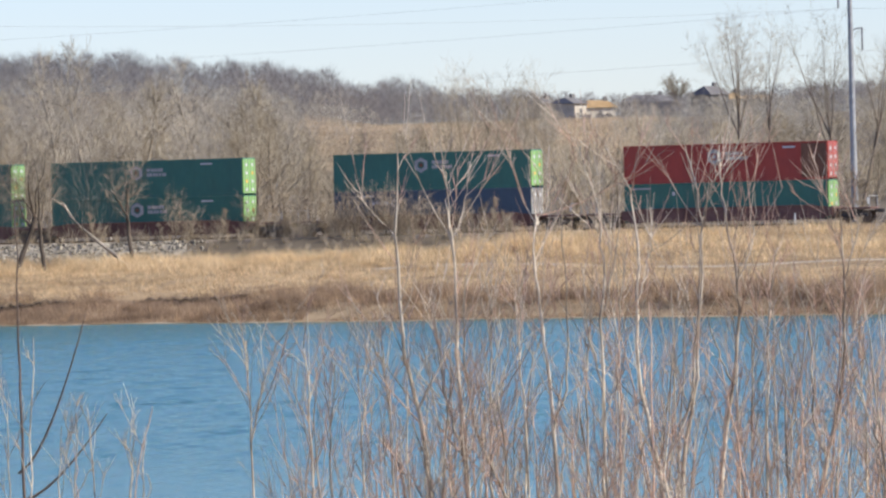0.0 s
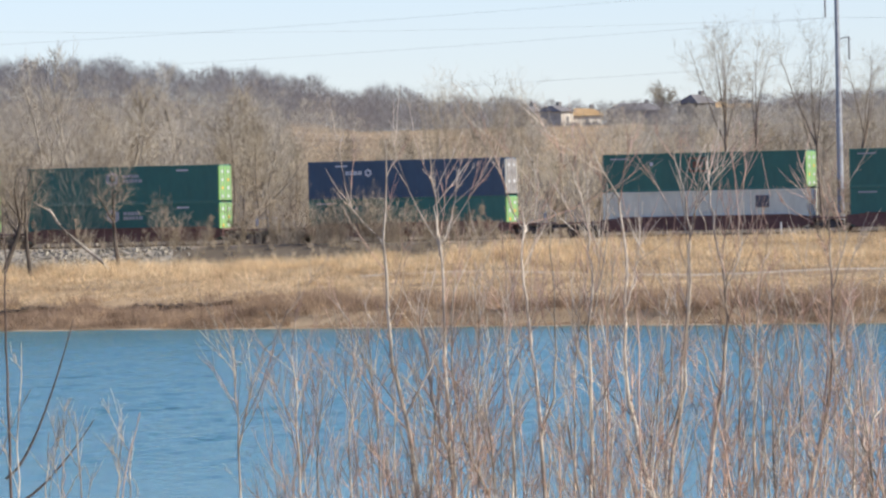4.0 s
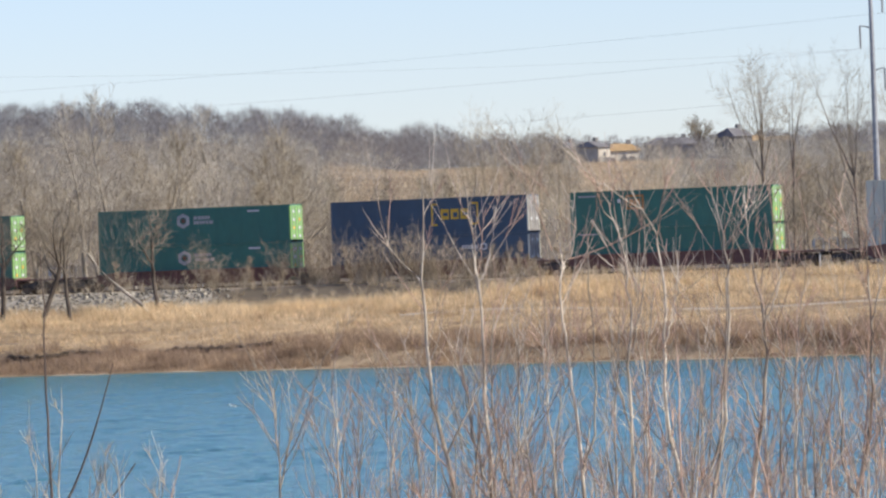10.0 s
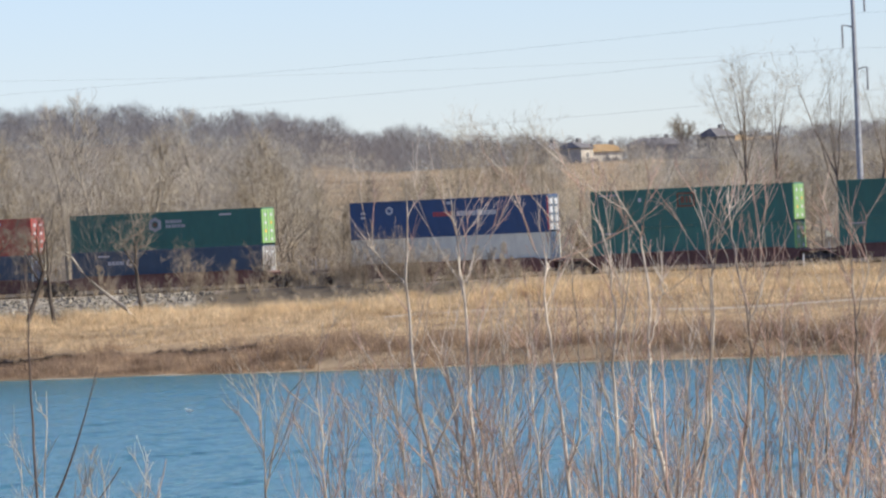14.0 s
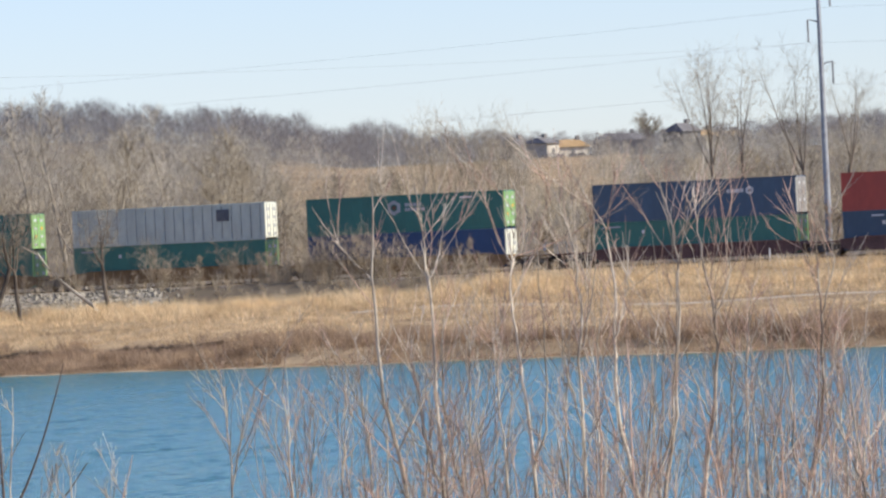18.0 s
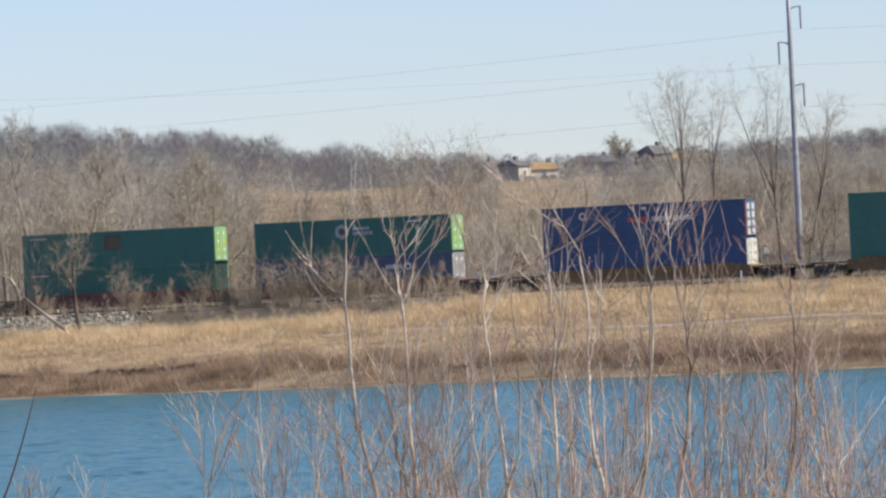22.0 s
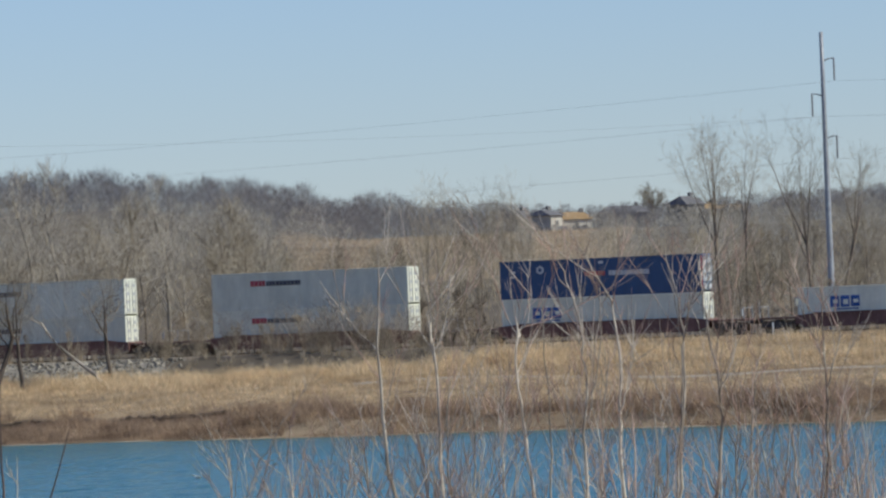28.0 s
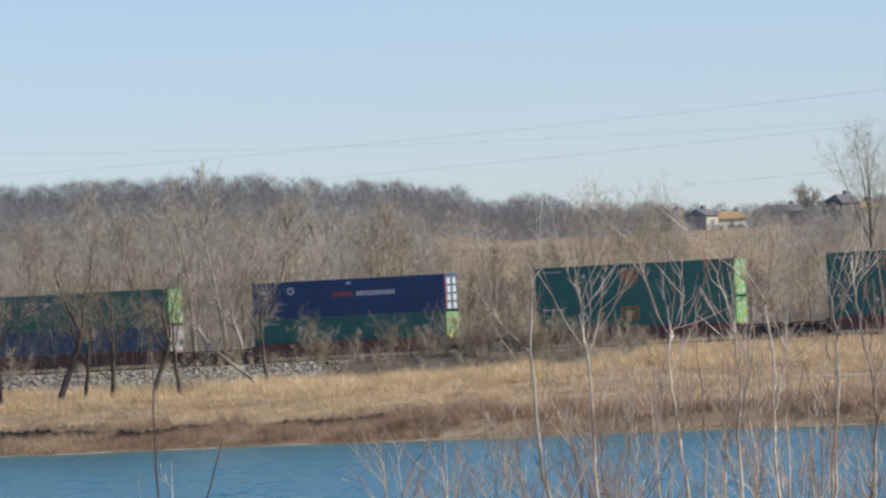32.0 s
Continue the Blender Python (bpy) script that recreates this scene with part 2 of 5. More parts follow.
def thing(name, label, category, m=None, group="", kind="", data=None):
    ob = new(name, data)
    if m is not None:
        ob.matrix_basis = m
    return tagged(ob, label, category, group, kind)


def box_bm(bm, lo, hi, bevel=0.0):
    c, d = [(a + b) / 2 for a, b in zip(lo, hi)], [b - a for a, b in zip(lo, hi)]
    got = bmesh.ops.create_cube(bm, size=1, matrix=Matrix.LocRotScale(c, None, d))
    if bevel:
        edges = list({e for v in got["verts"] for e in v.link_edges})
        bmesh.ops.bevel(bm, geom=edges, offset=bevel, segments=1, affect="EDGES")


def boxes(name, material, items, bevel=0.0):
    bm = bmesh.new()
    for lo, hi in items:
        box_bm(bm, lo, hi, bevel)
    me = bpy.data.meshes.new(name)
    bm.to_mesh(me)
    bm.free()
    me.materials.append(material)
    return me


def tube(verts, faces, pts, radii, sides=4):
    """A tapered tube along points, added to the lists."""
    k = len(verts)
    for i, (p, r) in enumerate(zip(pts, radii)):
        d = (pts[min(i + 1, len(pts) - 1)] - pts[max(i - 1, 0)]).normalized()
        a = d.orthogonal().normalized()
        b = d.cross(a)
        for j in range(sides):
            w = 2 * math.pi * j / sides
            verts.append(p + a * (r * math.cos(w)) + b * (r * math.sin(w)))
    for i in range(len(pts) - 1):
        for j in range(sides):
            q = k + i * sides
            faces.append((q + j, q + (j + 1) % sides, q + sides + (j + 1) % sides, q + sides + j))


def stem(rng, start, way, length, segs, wander, lift):
    """Points of a wandering branch that turns upwards by lift."""
    pts, p, d = [start], Vector(start), Vector(way).normalized()
    for _ in range(segs):
        d = (d + Vector((rng.gauss(0, wander), rng.gauss(0, wander), rng.gauss(0, wander * 0.6) + lift))).normalized()
        p = p + d * (length / segs)
        pts.append(p)
    return pts


def taper(a, b, n):
    return [a + (b - a) * i / (n - 1) for i in range(n)]


def aside(rng, way, angle):
    """A direction that leaves way by an angle, to a random side."""
    w = Vector(way).normalized()
    a = w.orthogonal().normalized()
    a = Matrix.Rotation(rng.uniform(0, 2 * math.pi), 3, w) @ a
    return w * math.cos(radians(angle)) + a * math.sin(radians(angle))


# ---- the lie of the land ----
def shore_y(x):
    x = np.asarray(x, float)
    mid = np.clip(x, -45, 45)
    return 413.0 - 0.65 * mid - TAN * (x - mid) + 1.1 * np.sin(x * 0.23) + 0.6 * np.sin(x * 0.61 + 1)


def track_y(x):
    return 499 - TAN * np.asarray(x, float)


def cut_y(x):
    """The broken edge where the meadow ends over the low weedy shore."""
    return np.interp(x, [-60, -37, -30, -26, -22, -14, -9], [464, 452, 441.5, 442.5, 446, 437, 428]) + 0.7 * np.sin(x * 0.9) + 0.4 * np.sin(x * 2.3)


def path_y(x):
    """The middle of the footpath that crosses the meadow."""
    x = np.asarray(x, float)
    return 453.0 - TAN * x + np.interp(x, [-14, -6, 2, 18], [9, 10.5, 9.5, 0]) + 0.4 * np.sin(x * 0.2)


def land(x, y):
    x, y = np.asarray(x, float), np.asarray(y, float)
    s, e = y - shore_y(x), y - track_y(x)
    run = np.maximum(track_y(x) - 11 - shore_y(x) - 5.5, 5)
    edge = np.maximum(cut_y(x) - shore_y(x), 4)
    shelf = np.interp(s, [-40, 0, 2.2], [-2.5, -0.02, 0.22]) + 0.25 * np.clip((s - 2.2) / (edge - 2.2), 0, 1) + 0.63 * np.clip((s - edge - 0.3) / 1.0, 0, 1)
    low = np.clip((-11 - x) / 5, 0, 1)      # there the shore is a low shelf under a broken edge
    field = np.interp(s, [-40, 0, 2.2, 3.6, 5.5], [-2.5, -0.02, 0.22, 0.9, 1.1]) * (1 - low) + shelf * low + 2.65 * np.clip((s - 5.5) / run, 0, 1) ** 0.95
    field = field + 0.10 * np.sin(x * 0.33 + y * 0.11) * np.clip(s / 15, 0, 1) * np.clip((-11 - e) / 8, 0, 1)
    bank = np.clip((x + 2) / 22, 0, 1)        # steep and stony on one side, an even slope on the other
    bed = np.interp(e, [-10.2, -7.0, 8, 14], [0, 1.12, 1.12, 0.7]) * (1 - bank) + np.interp(e, [-18, -6.5, 8, 14], [0, 1.12, 1.12, 0.7]) * bank
    back = np.interp(y + TAN * x, [510, 540, 620, 700, 900, 1100, 1300, 1450, 1900, 4600], [0, 0.0, 1.5, 3.5, 10.5, 14.5, 16.5, 18, 17, 16])
    hill = 8.5 * np.clip((-x - 12) / 45, 0, 1) * np.clip((y - 900) / 400, 0, 1)
    field = field - 0.5 * np.clip((3 - x) / 10, 0, 1) * np.interp(e, [-40, -13.5, -10.2, -7], [0, 1.35, 1.35, 0])      # the stony bank falls deeper
    near = np.interp(y, [-3000, 8, 60, 75], [6.9, 6.9, -0.6, -2.6])
    z = np.where(s > -40, field + bed + back + hill, -2.5)
    return np.where(y < 200, near, z)


def spread_axis(lo, hi, a, b, fine, growth):
    """Grid lines: even between a and b, ever wider beyond."""
    mid = list(np.arange(a, b + fine, fine))
    step, v, up = fine, mid[-1], []
    while v < hi:
        step *= growth
        v += step
        up.append(min(v, hi))
    step, v, down = fine, mid[0], []
    while v > lo:
        step *= growth
        v -= step
        down.append(max(v, lo))
    return np.array(down[::-1] + mid + up)


def sheet(name, xs, ys, height, material, smooth=True):
    gx, gy = np.meshgrid(xs, ys)
    gz = height(gx, gy)
    verts = np.stack([gx, gy, gz], -1).reshape(-1, 3)
    nx = len(xs)
    i = (np.arange(len(ys) - 1)[:, None] * nx + np.arange(nx - 1)[None, :]).ravel()
    faces = np.stack([i, i + 1, i + nx + 1, i + nx], -1)
    return mesh_of(name, verts.tolist(), faces.tolist(), material, smooth)


ground_y = np.concatenate([spread_axis(-2500, 368, 0, 72, 6, 1.35)[:-1], np.arange(370, 530, 1.0), spread_axis(530, 4600, 531, 560, 4, 1.06)])
ground_y = np.unique(np.round(ground_y, 3))
thing("ground", "dry tan grass and brown soil sloping to the lake", "ground", kind="structure",
      data=sheet("ground", spread_axis(-3200, 3200, -60, 60, 1.5, 1.16), ground_y, land, SOIL))
floor = scene.objects["ground"].data
floor.materials.append(LITTER)
floor.materials.append(RUBBLE)
floor.materials.append(BALLAST)
for face in floor.polygons:      # fallen leaves under the woods
    c = face.center
    e = c.y + TAN * c.x - 499
    if -13.0 < e < -6.8 and -19.5 < c.x < 4:      # bare earth of the railway bank, the face's shade put into its colour
        face.material_index = 1
    if -6.8 <= e < -4.6 and -20 < c.x < 6:      # pale worn ledge over it
        face.material_index = 3
    if -12.8 < e < -6.4 and -54 < c.x < -19.5:      # crushed stone under the riprap
        face.material_index = 2
    if c.y + TAN * c.x > 525 and not (c.y > 780 and (-0.021 < c.x / c.y < 0.012 or 0.018 < c.x / c.y < 0.031)) and not (c.y > 1230 and c.x > 0):
        face.material_index = 1


def waves(x, y):
    z = np.zeros_like(x)
    rs = np.random.RandomState(4)
    for _ in range(26):
        length = rs.uniform(0.75, 2.2)
        turn = rs.uniform(-0.3, 1.35)
        k = 2 * math.pi / length
        z += 0.0105 * length ** 0.85 * np.sin(k * (np.sin(turn) * x + np.cos(turn) * y) + rs.uniform(0, 6.28)) * (0.6 + 0.4 * np.sin(x * rs.uniform(0.02, 0.1) + y * rs.uniform(0.02, 0.06)))
    calm = np.interp(shore_y(x) - y, [0, 14, 70], [0.12, 0.45, 1.0]) * np.interp(y, [168, 186, 215], [0.15, 0.45, 1.0])
    return z * 0.66 * calm


lake_y = np.concatenate([[45, 80, 120, 150], np.arange(168, 456, 0.85), [470, 520, 700]])
thing("water", "rippled blue lake water", "water", kind="structure",
      data=sheet("water", spread_axis(-2800, 2800, -44, 42, 0.20, 1.7), lake_y, waves, WATER))


def strip(name, xs, lows, highs, lift, material, label, category):
    """A ribbon that lies on the land between two lines."""
    verts, faces = [], []
    for x, a, b in zip(xs, lows, highs):
        for k in range(5):
            y = a + (b - a) * k / 4
            verts.append((x, y, float(land(x, y)) + lift * (1 if 0 < k < 4 else -1)))
    for i in range(len(xs) - 1):
        for k in range(4):
            q = i * 5 + k
            faces.append((q, q + 5, q + 6, q + 1))
    return thing(name, label, category, kind="structure", data=mesh_of(name, verts, faces, material, True))


sx = np.arange(-75, 70, 0.8)
wob = 0.35 * np.sin(sx * 0.9) + 0.25 * np.sin(sx * 2.3)
strip("shore", sx, shore_y(sx) - 0.9, shore_y(sx) + 0.5 + wob * 1.4, 0.03, MUD, "pale mud margin along the waterline", "shore")
v, f = [], []      # bare dark face of the broken edge, overhung and crumbling
ex = np.arange(-58, -13, 0.22)
dip = random.Random(31)
for i, x in enumerate(ex):
    y = float(cut_y(x)) + 0.25 * math.sin(x * 5.1) + dip.uniform(-0.12, 0.12)
    low_z, gone = float(land(x, y - 0.3)) - 0.05, max(0.0, math.sin(x * 0.55 + 1.2) * 0.5 + math.sin(x * 1.7) * 0.3)
    tall = (0.62 + dip.uniform(-0.12, 0.10)) * (1 - 0.75 * min(gone, 1))
    v += [(x, y - 0.22, low_z), (x, y + 0.10, low_z + tall * 0.45), (x, y - 0.05, low_z + tall * 0.85), (x, y + 0.55, low_z + tall)]
for i in range(len(ex) - 1):
    f += [(4 * i + k, 4 * i + 4 + k, 4 * i + 5 + k, 4 * i + 1 + k) for k in range(3)]
thing("cut_bank", "crumbling dark-faced earth edge above the low shore", "bank", kind="structure", data=mesh_of("cut_bank", v, f, DARK_FACE))
px = np.arange(-13, 62, 1.0)
strip("path", px, path_y(px) - 0.6, path_y(px) + 0.6, 0.05, GRAVEL, "pale gravel path through the dry grass", "path")


# ---- the track ----
def along(s, n=1.3):
    """The place s metres along the track, n metres behind the train's near side."""
    return s * COS + n * SIN, 499 - s * SIN + n * COS


def profile(name, outline, material, label, category, s0=-790, s1=790):
    """A bar of constant section (n, z) along the track."""
    verts, faces = [], []
    stops = np.linspace(s0, s1, 60)
    for s in stops:
        for n, z in outline:
            x, y = along(s, n)
            verts.append((x, y, z))
    k = len(outline)
    for i in range(len(stops) - 1):
        for j in range(k):
            q = i * k
            faces.append((q + j, q + (j + 1) % k, q + k + (j + 1) % k, q + k + j))
    return thing(name, label, category, kind="structure", data=mesh_of(name, verts, faces, material))


profile("track_bed", [(-3.2, 3.9), (-1.3, 4.62), (-0.6, 4.72), (3.2, 4.72), (3.9, 4.62), (6.5, 3.9)], BALLAST, "brown-grey ballast of the railway", "track bed")
for gauge in (-0.72, 0.72):
    c = 1.3 + gauge
    profile("rail", [(c - 0.075, 4.775), (c - 0.02, 4.80), (c - 0.036, 4.93), (c - 0.036, 4.95), (c + 0.036, 4.95), (c + 0.036, 4.93), (c + 0.02, 4.80), (c + 0.075, 4.775)],
            STEEL, "rusty steel rail on the ballast", "rail")


# ---- containers ----
CL, CW, CH = 16.15, 2.59, 2.89


def bars(rng, x0, x1, z, h, gap=0.16):
    """A word that cannot be read: a row of plain bars."""
    items, x = [], x0
    while x < x1 - 0.1:
        w = min(rng.uniform(0.16, 0.34), x1 - x)
        items.append(((x, -CW / 2 - 0.012, z - h / 2), (x + w, -CW / 2 - 0.002, z + h / 2)))
        x += w + gap * rng.uniform(0.5, 1)
    return items


def hexagon(x, z, r, inner=0.0):
    verts, faces = [], []
    for depth in (-0.012, -0.002):
        for rad in (r, inner):
            for k in range(6):
                a = radians(60 * k + 30)
                verts.append((x + rad * math.cos(a), -CW / 2 + depth, z + rad * math.sin(a)))
    for k in range(6):
        j = (k + 1) % 6
        faces += [(k, j, 6 + j, 6 + k), (k, 12 + k, 12 + j, j)]
    return verts, faces


def logo(kind, ob, rng):
    """The markings on the near side, as plain shapes; x runs forward from the middle."""
    at = lambda share: (share - 0.5) * CL
    if kind.startswith("hex"):
        v, f = hexagon(at(0.445), 1.92, 0.60, 0.30)
        part("hexagon_mark", mesh_of("hexagon_mark", v, f, GREY_MARK), ob, "pale hexagonal mark")
        v, f = hexagon(at(0.445), 1.92, 0.18, 0.0)
        part("mark_centre", mesh_of("mark_centre", v, f, BROWN_MARK if kind != "hexgrey" else GREY_MARK), ob)
        x = at(0.50)
        tagged(part("name_mark", boxes("name_mark", GREY_MARK, bars(rng, x, x + 1.35, 2.12, 0.26, 0.07) + bars(rng, x, x + 1.75, 1.76, 0.26, 0.07)), ob, "white bars of lettering"), kind="stuff")
        part("number_mark", boxes("number_mark", WHITE, [((at(0.78), -CW / 2 - 0.012, 2.5 - 0.14 / 2), (at(0.84), -CW / 2 - 0.002, 2.5 + 0.14 / 2))]), ob)
    elif kind in ("square", "midsquare", "brownsquare"):
        m = BROWN_MARK if kind == "brownsquare" else ORANGE_MARK
        x, z = at(0.32 if kind == "square" else 0.47), 1.98
        y0, y1 = -CW / 2 - 0.012, -CW / 2 - 0.002
        part("square_mark", boxes("square_mark", m, [((x - 0.72, y0, z - 0.55), (x + 0.72, y1, z - 0.40)), ((x - 0.72, y0, z + 0.40), (x + 0.72, y1, z + 0.55)),
             ((x - 0.72, y0, z - 0.40), (x - 0.58, y1, z + 0.40)), ((x + 0.58, y0, z - 0.40), (x + 0.72, y1, z + 0.40))]), ob, "square framed mark")
        part("mark_centre", boxes("mark_centre", m, [((x - 0.42, y0, z - 0.26), (x - 0.12, y1, z + 0.26)), ((x - 0.02, y0, z - 0.26), (x + 0.16, y1, z + 0.26)), ((x + 0.24, y0, z - 0.26), (x + 0.44, y1, z + 0.26))]), ob)
        part("spot_mark", boxes("spot_mark", WHITE, [((at(0.235), y0, 1.95), (at(0.235) + 0.24, y1, 2.25))], 0.004), ob)
        part("number_mark", boxes("number_mark", GREY_MARK, [((at(0.04), -CW / 2 - 0.012, 2.52 - 0.12 / 2), (at(0.13), -CW / 2 - 0.002, 2.52 + 0.12 / 2))]), ob)
    elif kind == "plain":
        part("spot_mark", boxes("spot_mark", WHITE, [((at(0.235), -CW / 2 - 0.012, 1.95), (at(0.235) + 0.22, -CW / 2 - 0.002, 2.22))], 0.004), ob)
        part("number_mark", boxes("number_mark", GREY_MARK, [((at(0.04), -CW / 2 - 0.012, 2.52 - 0.12 / 2), (at(0.13), -CW / 2 - 0.002, 2.52 + 0.12 / 2))]), ob)
    elif kind == "arrow":
        tagged(part("name_mark", boxes("name_mark", WHITE, bars(rng, at(0.19), at(0.28), 1.95, 0.30, 0.06)), ob, "white bars of lettering"), kind="stuff")
        v, f = hexagon(at(0.305), 1.95, 0.32, 0.14)
        part("arrow_mark", mesh_of("arrow_mark", v, f, WHITE), ob)
        part("number_mark", boxes("number_mark", WHITE, [((at(0.14), -CW / 2 - 0.012, 2.5 - 0.14 / 2), (at(0.20), -CW / 2 - 0.002, 2.5 + 0.14 / 2))]), ob)
    elif kind == "arrowback":
        tagged(part("name_mark", boxes("name_mark", WHITE, bars(rng, at(0.66), at(0.74), 1.95, 0.30, 0.06)), ob, "white bars of lettering"), kind="stuff")
        v, f = hexagon(at(0.77), 1.95, 0.34, 0.15)
        part("arrow_mark", mesh_of("arrow_mark", v, f, WHITE), ob)
    elif kind == "bracket":
        x0, x1, z, y0, y1 = at(0.515), at(0.745), 1.62, -CW / 2 - 0.012, -CW / 2 - 0.002
        for x, sgn in ((x0, 1), (x1, -1)):
            part("bracket_mark", boxes("bracket_mark", GOLD_MARK, [((x - 0.07, y0, z - 0.85), (x + 0.07, y1, z + 0.85)), ((min(x, x + sgn * 0.45), y0, z + 0.72), (max(x, x + sgn * 0.45), y1, z + 0.862)),
                 ((min(x, x + sgn * 0.45), y0, z - 0.862), (max(x, x + sgn * 0.45), y1, z - 0.72))]), ob, "yellow bracket")
        for k in range(3):
            a = x0 + 0.72 + k * 0.80
            part("block_mark", boxes("block_mark", GOLD_MARK, [((a, y0, z - 0.40), (a + 0.66, y1, z + 0.40))], 0.004), ob, "yellow block")
            part("block_slot", boxes("block_slot", NAVY, [((a + 0.20, y0 - 0.006, z - 0.13 - 0.1 * (k % 2)), (a + 0.56, y0, z + 0.13))]), ob)
    elif kind == "bluemark":
        x0, y0, y1, z = at(0.155), -CW / 2 - 0.012, -CW / 2 - 0.002, 1.75
        for k in range(3):
            a = x0 + k * 0.80
            part("block_mark", boxes("block_mark", BLUE_MARK, [((a, y0, z - 0.42), (a + 0.68, y1, z + 0.42))], 0.004), ob, "blue block")
            part("block_slot", boxes("block_slot", OFFWHITE, [((a + 0.20, y0 - 0.006, z - 0.14 - 0.1 * (k % 2)), (a + 0.58, y0, z + 0.14))]), ob)
        part("underline_mark", boxes("underline_mark", BLUE_MARK, [((x0 + 0.3, y0, z - 0.62), (x0 + 2.2, y1, z - 0.52))]), ob)
    elif kind == "stack":
        tagged(part("red_name_mark", boxes("red_name_mark", RED_MARK, bars(rng, at(0.42), at(0.53), 1.72, 0.34, 0.05)), ob, "red bars of lettering"), kind="stuff")
        tagged(part("name_mark", boxes("name_mark", WHITE, bars(rng, at(0.54), at(0.74), 1.72, 0.36, 0.05)), ob, "white bars of lettering"), kind="stuff")
        v, f = hexagon(at(0.20), 2.15, 0.34, 0.16)
        part("round_mark", mesh_of("round_mark", v, f, WHITE), ob)
        part("spot_mark", boxes("spot_mark", WHITE, [((at(0.49), -CW / 2 - 0.012, 2.45), (at(0.49) + 0.4, -CW / 2 - 0.002, 2.66))]), ob)
        part("number_mark", boxes("number_mark", WHITE, [((at(0.055), -CW / 2 - 0.012, 1.95), (at(0.055) + 0.36, -CW / 2 - 0.002, 2.12)), ((at(0.055), -CW / 2 - 0.012, 1.6), (at(0.055) + 0.36, -CW / 2 - 0.002, 1.77))]), ob)
    elif kind == "redtext":
        tagged(part("red_name_mark", boxes("red_name_mark", RED_MARK, bars(rng, at(0.20), at(0.275), 2.05, 0.42, 0.04)), ob, "red bars of lettering"), kind="stuff")
        tagged(part("name_mark", boxes("name_mark", DARK_MARK, bars(rng, at(0.28), at(0.455), 2.02, 0.36, 0.04)), ob, "dark bars of lettering"), kind="stuff")
    elif kind == "bigtext":
        tagged(part("name_mark", boxes("name_mark", WHITE, bars(rng, at(0.36), at(0.70), 1.1, 0.42, 0.20)), ob, "white bars of lettering"), kind="stuff")
        part("round_mark", boxes("round_mark", GREY_MARK, bars(rng, at(0.14), at(0.24), 1.5, 0.5, 0.05)), ob)
    elif kind == "patch":
        x = at(0.26 if rng.random() < 0.5 else 0.75)
        part("dark_patch", boxes("dark_patch", DARK_MARK, [((x, -CW / 2 - 0.045, 1.55), (x + 1.05, -CW / 2 - 0.030, 2.45))]), ob, "dark square placard")


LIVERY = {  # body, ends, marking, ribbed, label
    "green_hex": (GREEN, GREEN_SUNLIT, "hex", False, "dark green container with white hexagon, ends coloured sunlit green"),
    "green_square": (GREEN, GREEN_SUNLIT, "square", False, "dark green container with orange square mark, ends coloured sunlit green"),
    "green_mid": (GREEN, GREEN_SUNLIT, "midsquare", False, "dark green container with orange square mark amidships"),
    "green_brown": (GREEN, GREEN_SUNLIT, "brownsquare", False, "dark green container with small brown square mark"),
    "green_plain": (GREEN, GREEN_SUNLIT, "plain", False, "plain dark green container, ends coloured sunlit green"),
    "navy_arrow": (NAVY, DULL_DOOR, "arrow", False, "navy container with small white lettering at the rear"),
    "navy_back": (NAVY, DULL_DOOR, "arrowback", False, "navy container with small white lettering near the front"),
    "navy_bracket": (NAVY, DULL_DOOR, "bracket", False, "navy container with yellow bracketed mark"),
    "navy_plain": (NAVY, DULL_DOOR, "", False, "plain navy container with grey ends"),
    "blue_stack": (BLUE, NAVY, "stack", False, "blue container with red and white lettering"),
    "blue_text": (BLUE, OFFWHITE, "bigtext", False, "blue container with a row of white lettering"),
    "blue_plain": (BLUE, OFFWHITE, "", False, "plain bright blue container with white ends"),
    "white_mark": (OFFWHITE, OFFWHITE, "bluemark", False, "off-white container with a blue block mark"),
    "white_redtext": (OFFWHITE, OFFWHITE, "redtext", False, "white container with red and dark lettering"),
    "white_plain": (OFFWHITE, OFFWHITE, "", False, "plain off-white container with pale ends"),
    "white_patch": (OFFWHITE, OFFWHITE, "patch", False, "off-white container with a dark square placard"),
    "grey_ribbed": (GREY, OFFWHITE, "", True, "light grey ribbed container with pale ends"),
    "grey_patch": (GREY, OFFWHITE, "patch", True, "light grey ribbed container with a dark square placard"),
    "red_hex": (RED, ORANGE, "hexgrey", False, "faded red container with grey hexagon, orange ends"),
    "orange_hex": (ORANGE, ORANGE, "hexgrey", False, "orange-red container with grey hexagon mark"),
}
RIB = {}


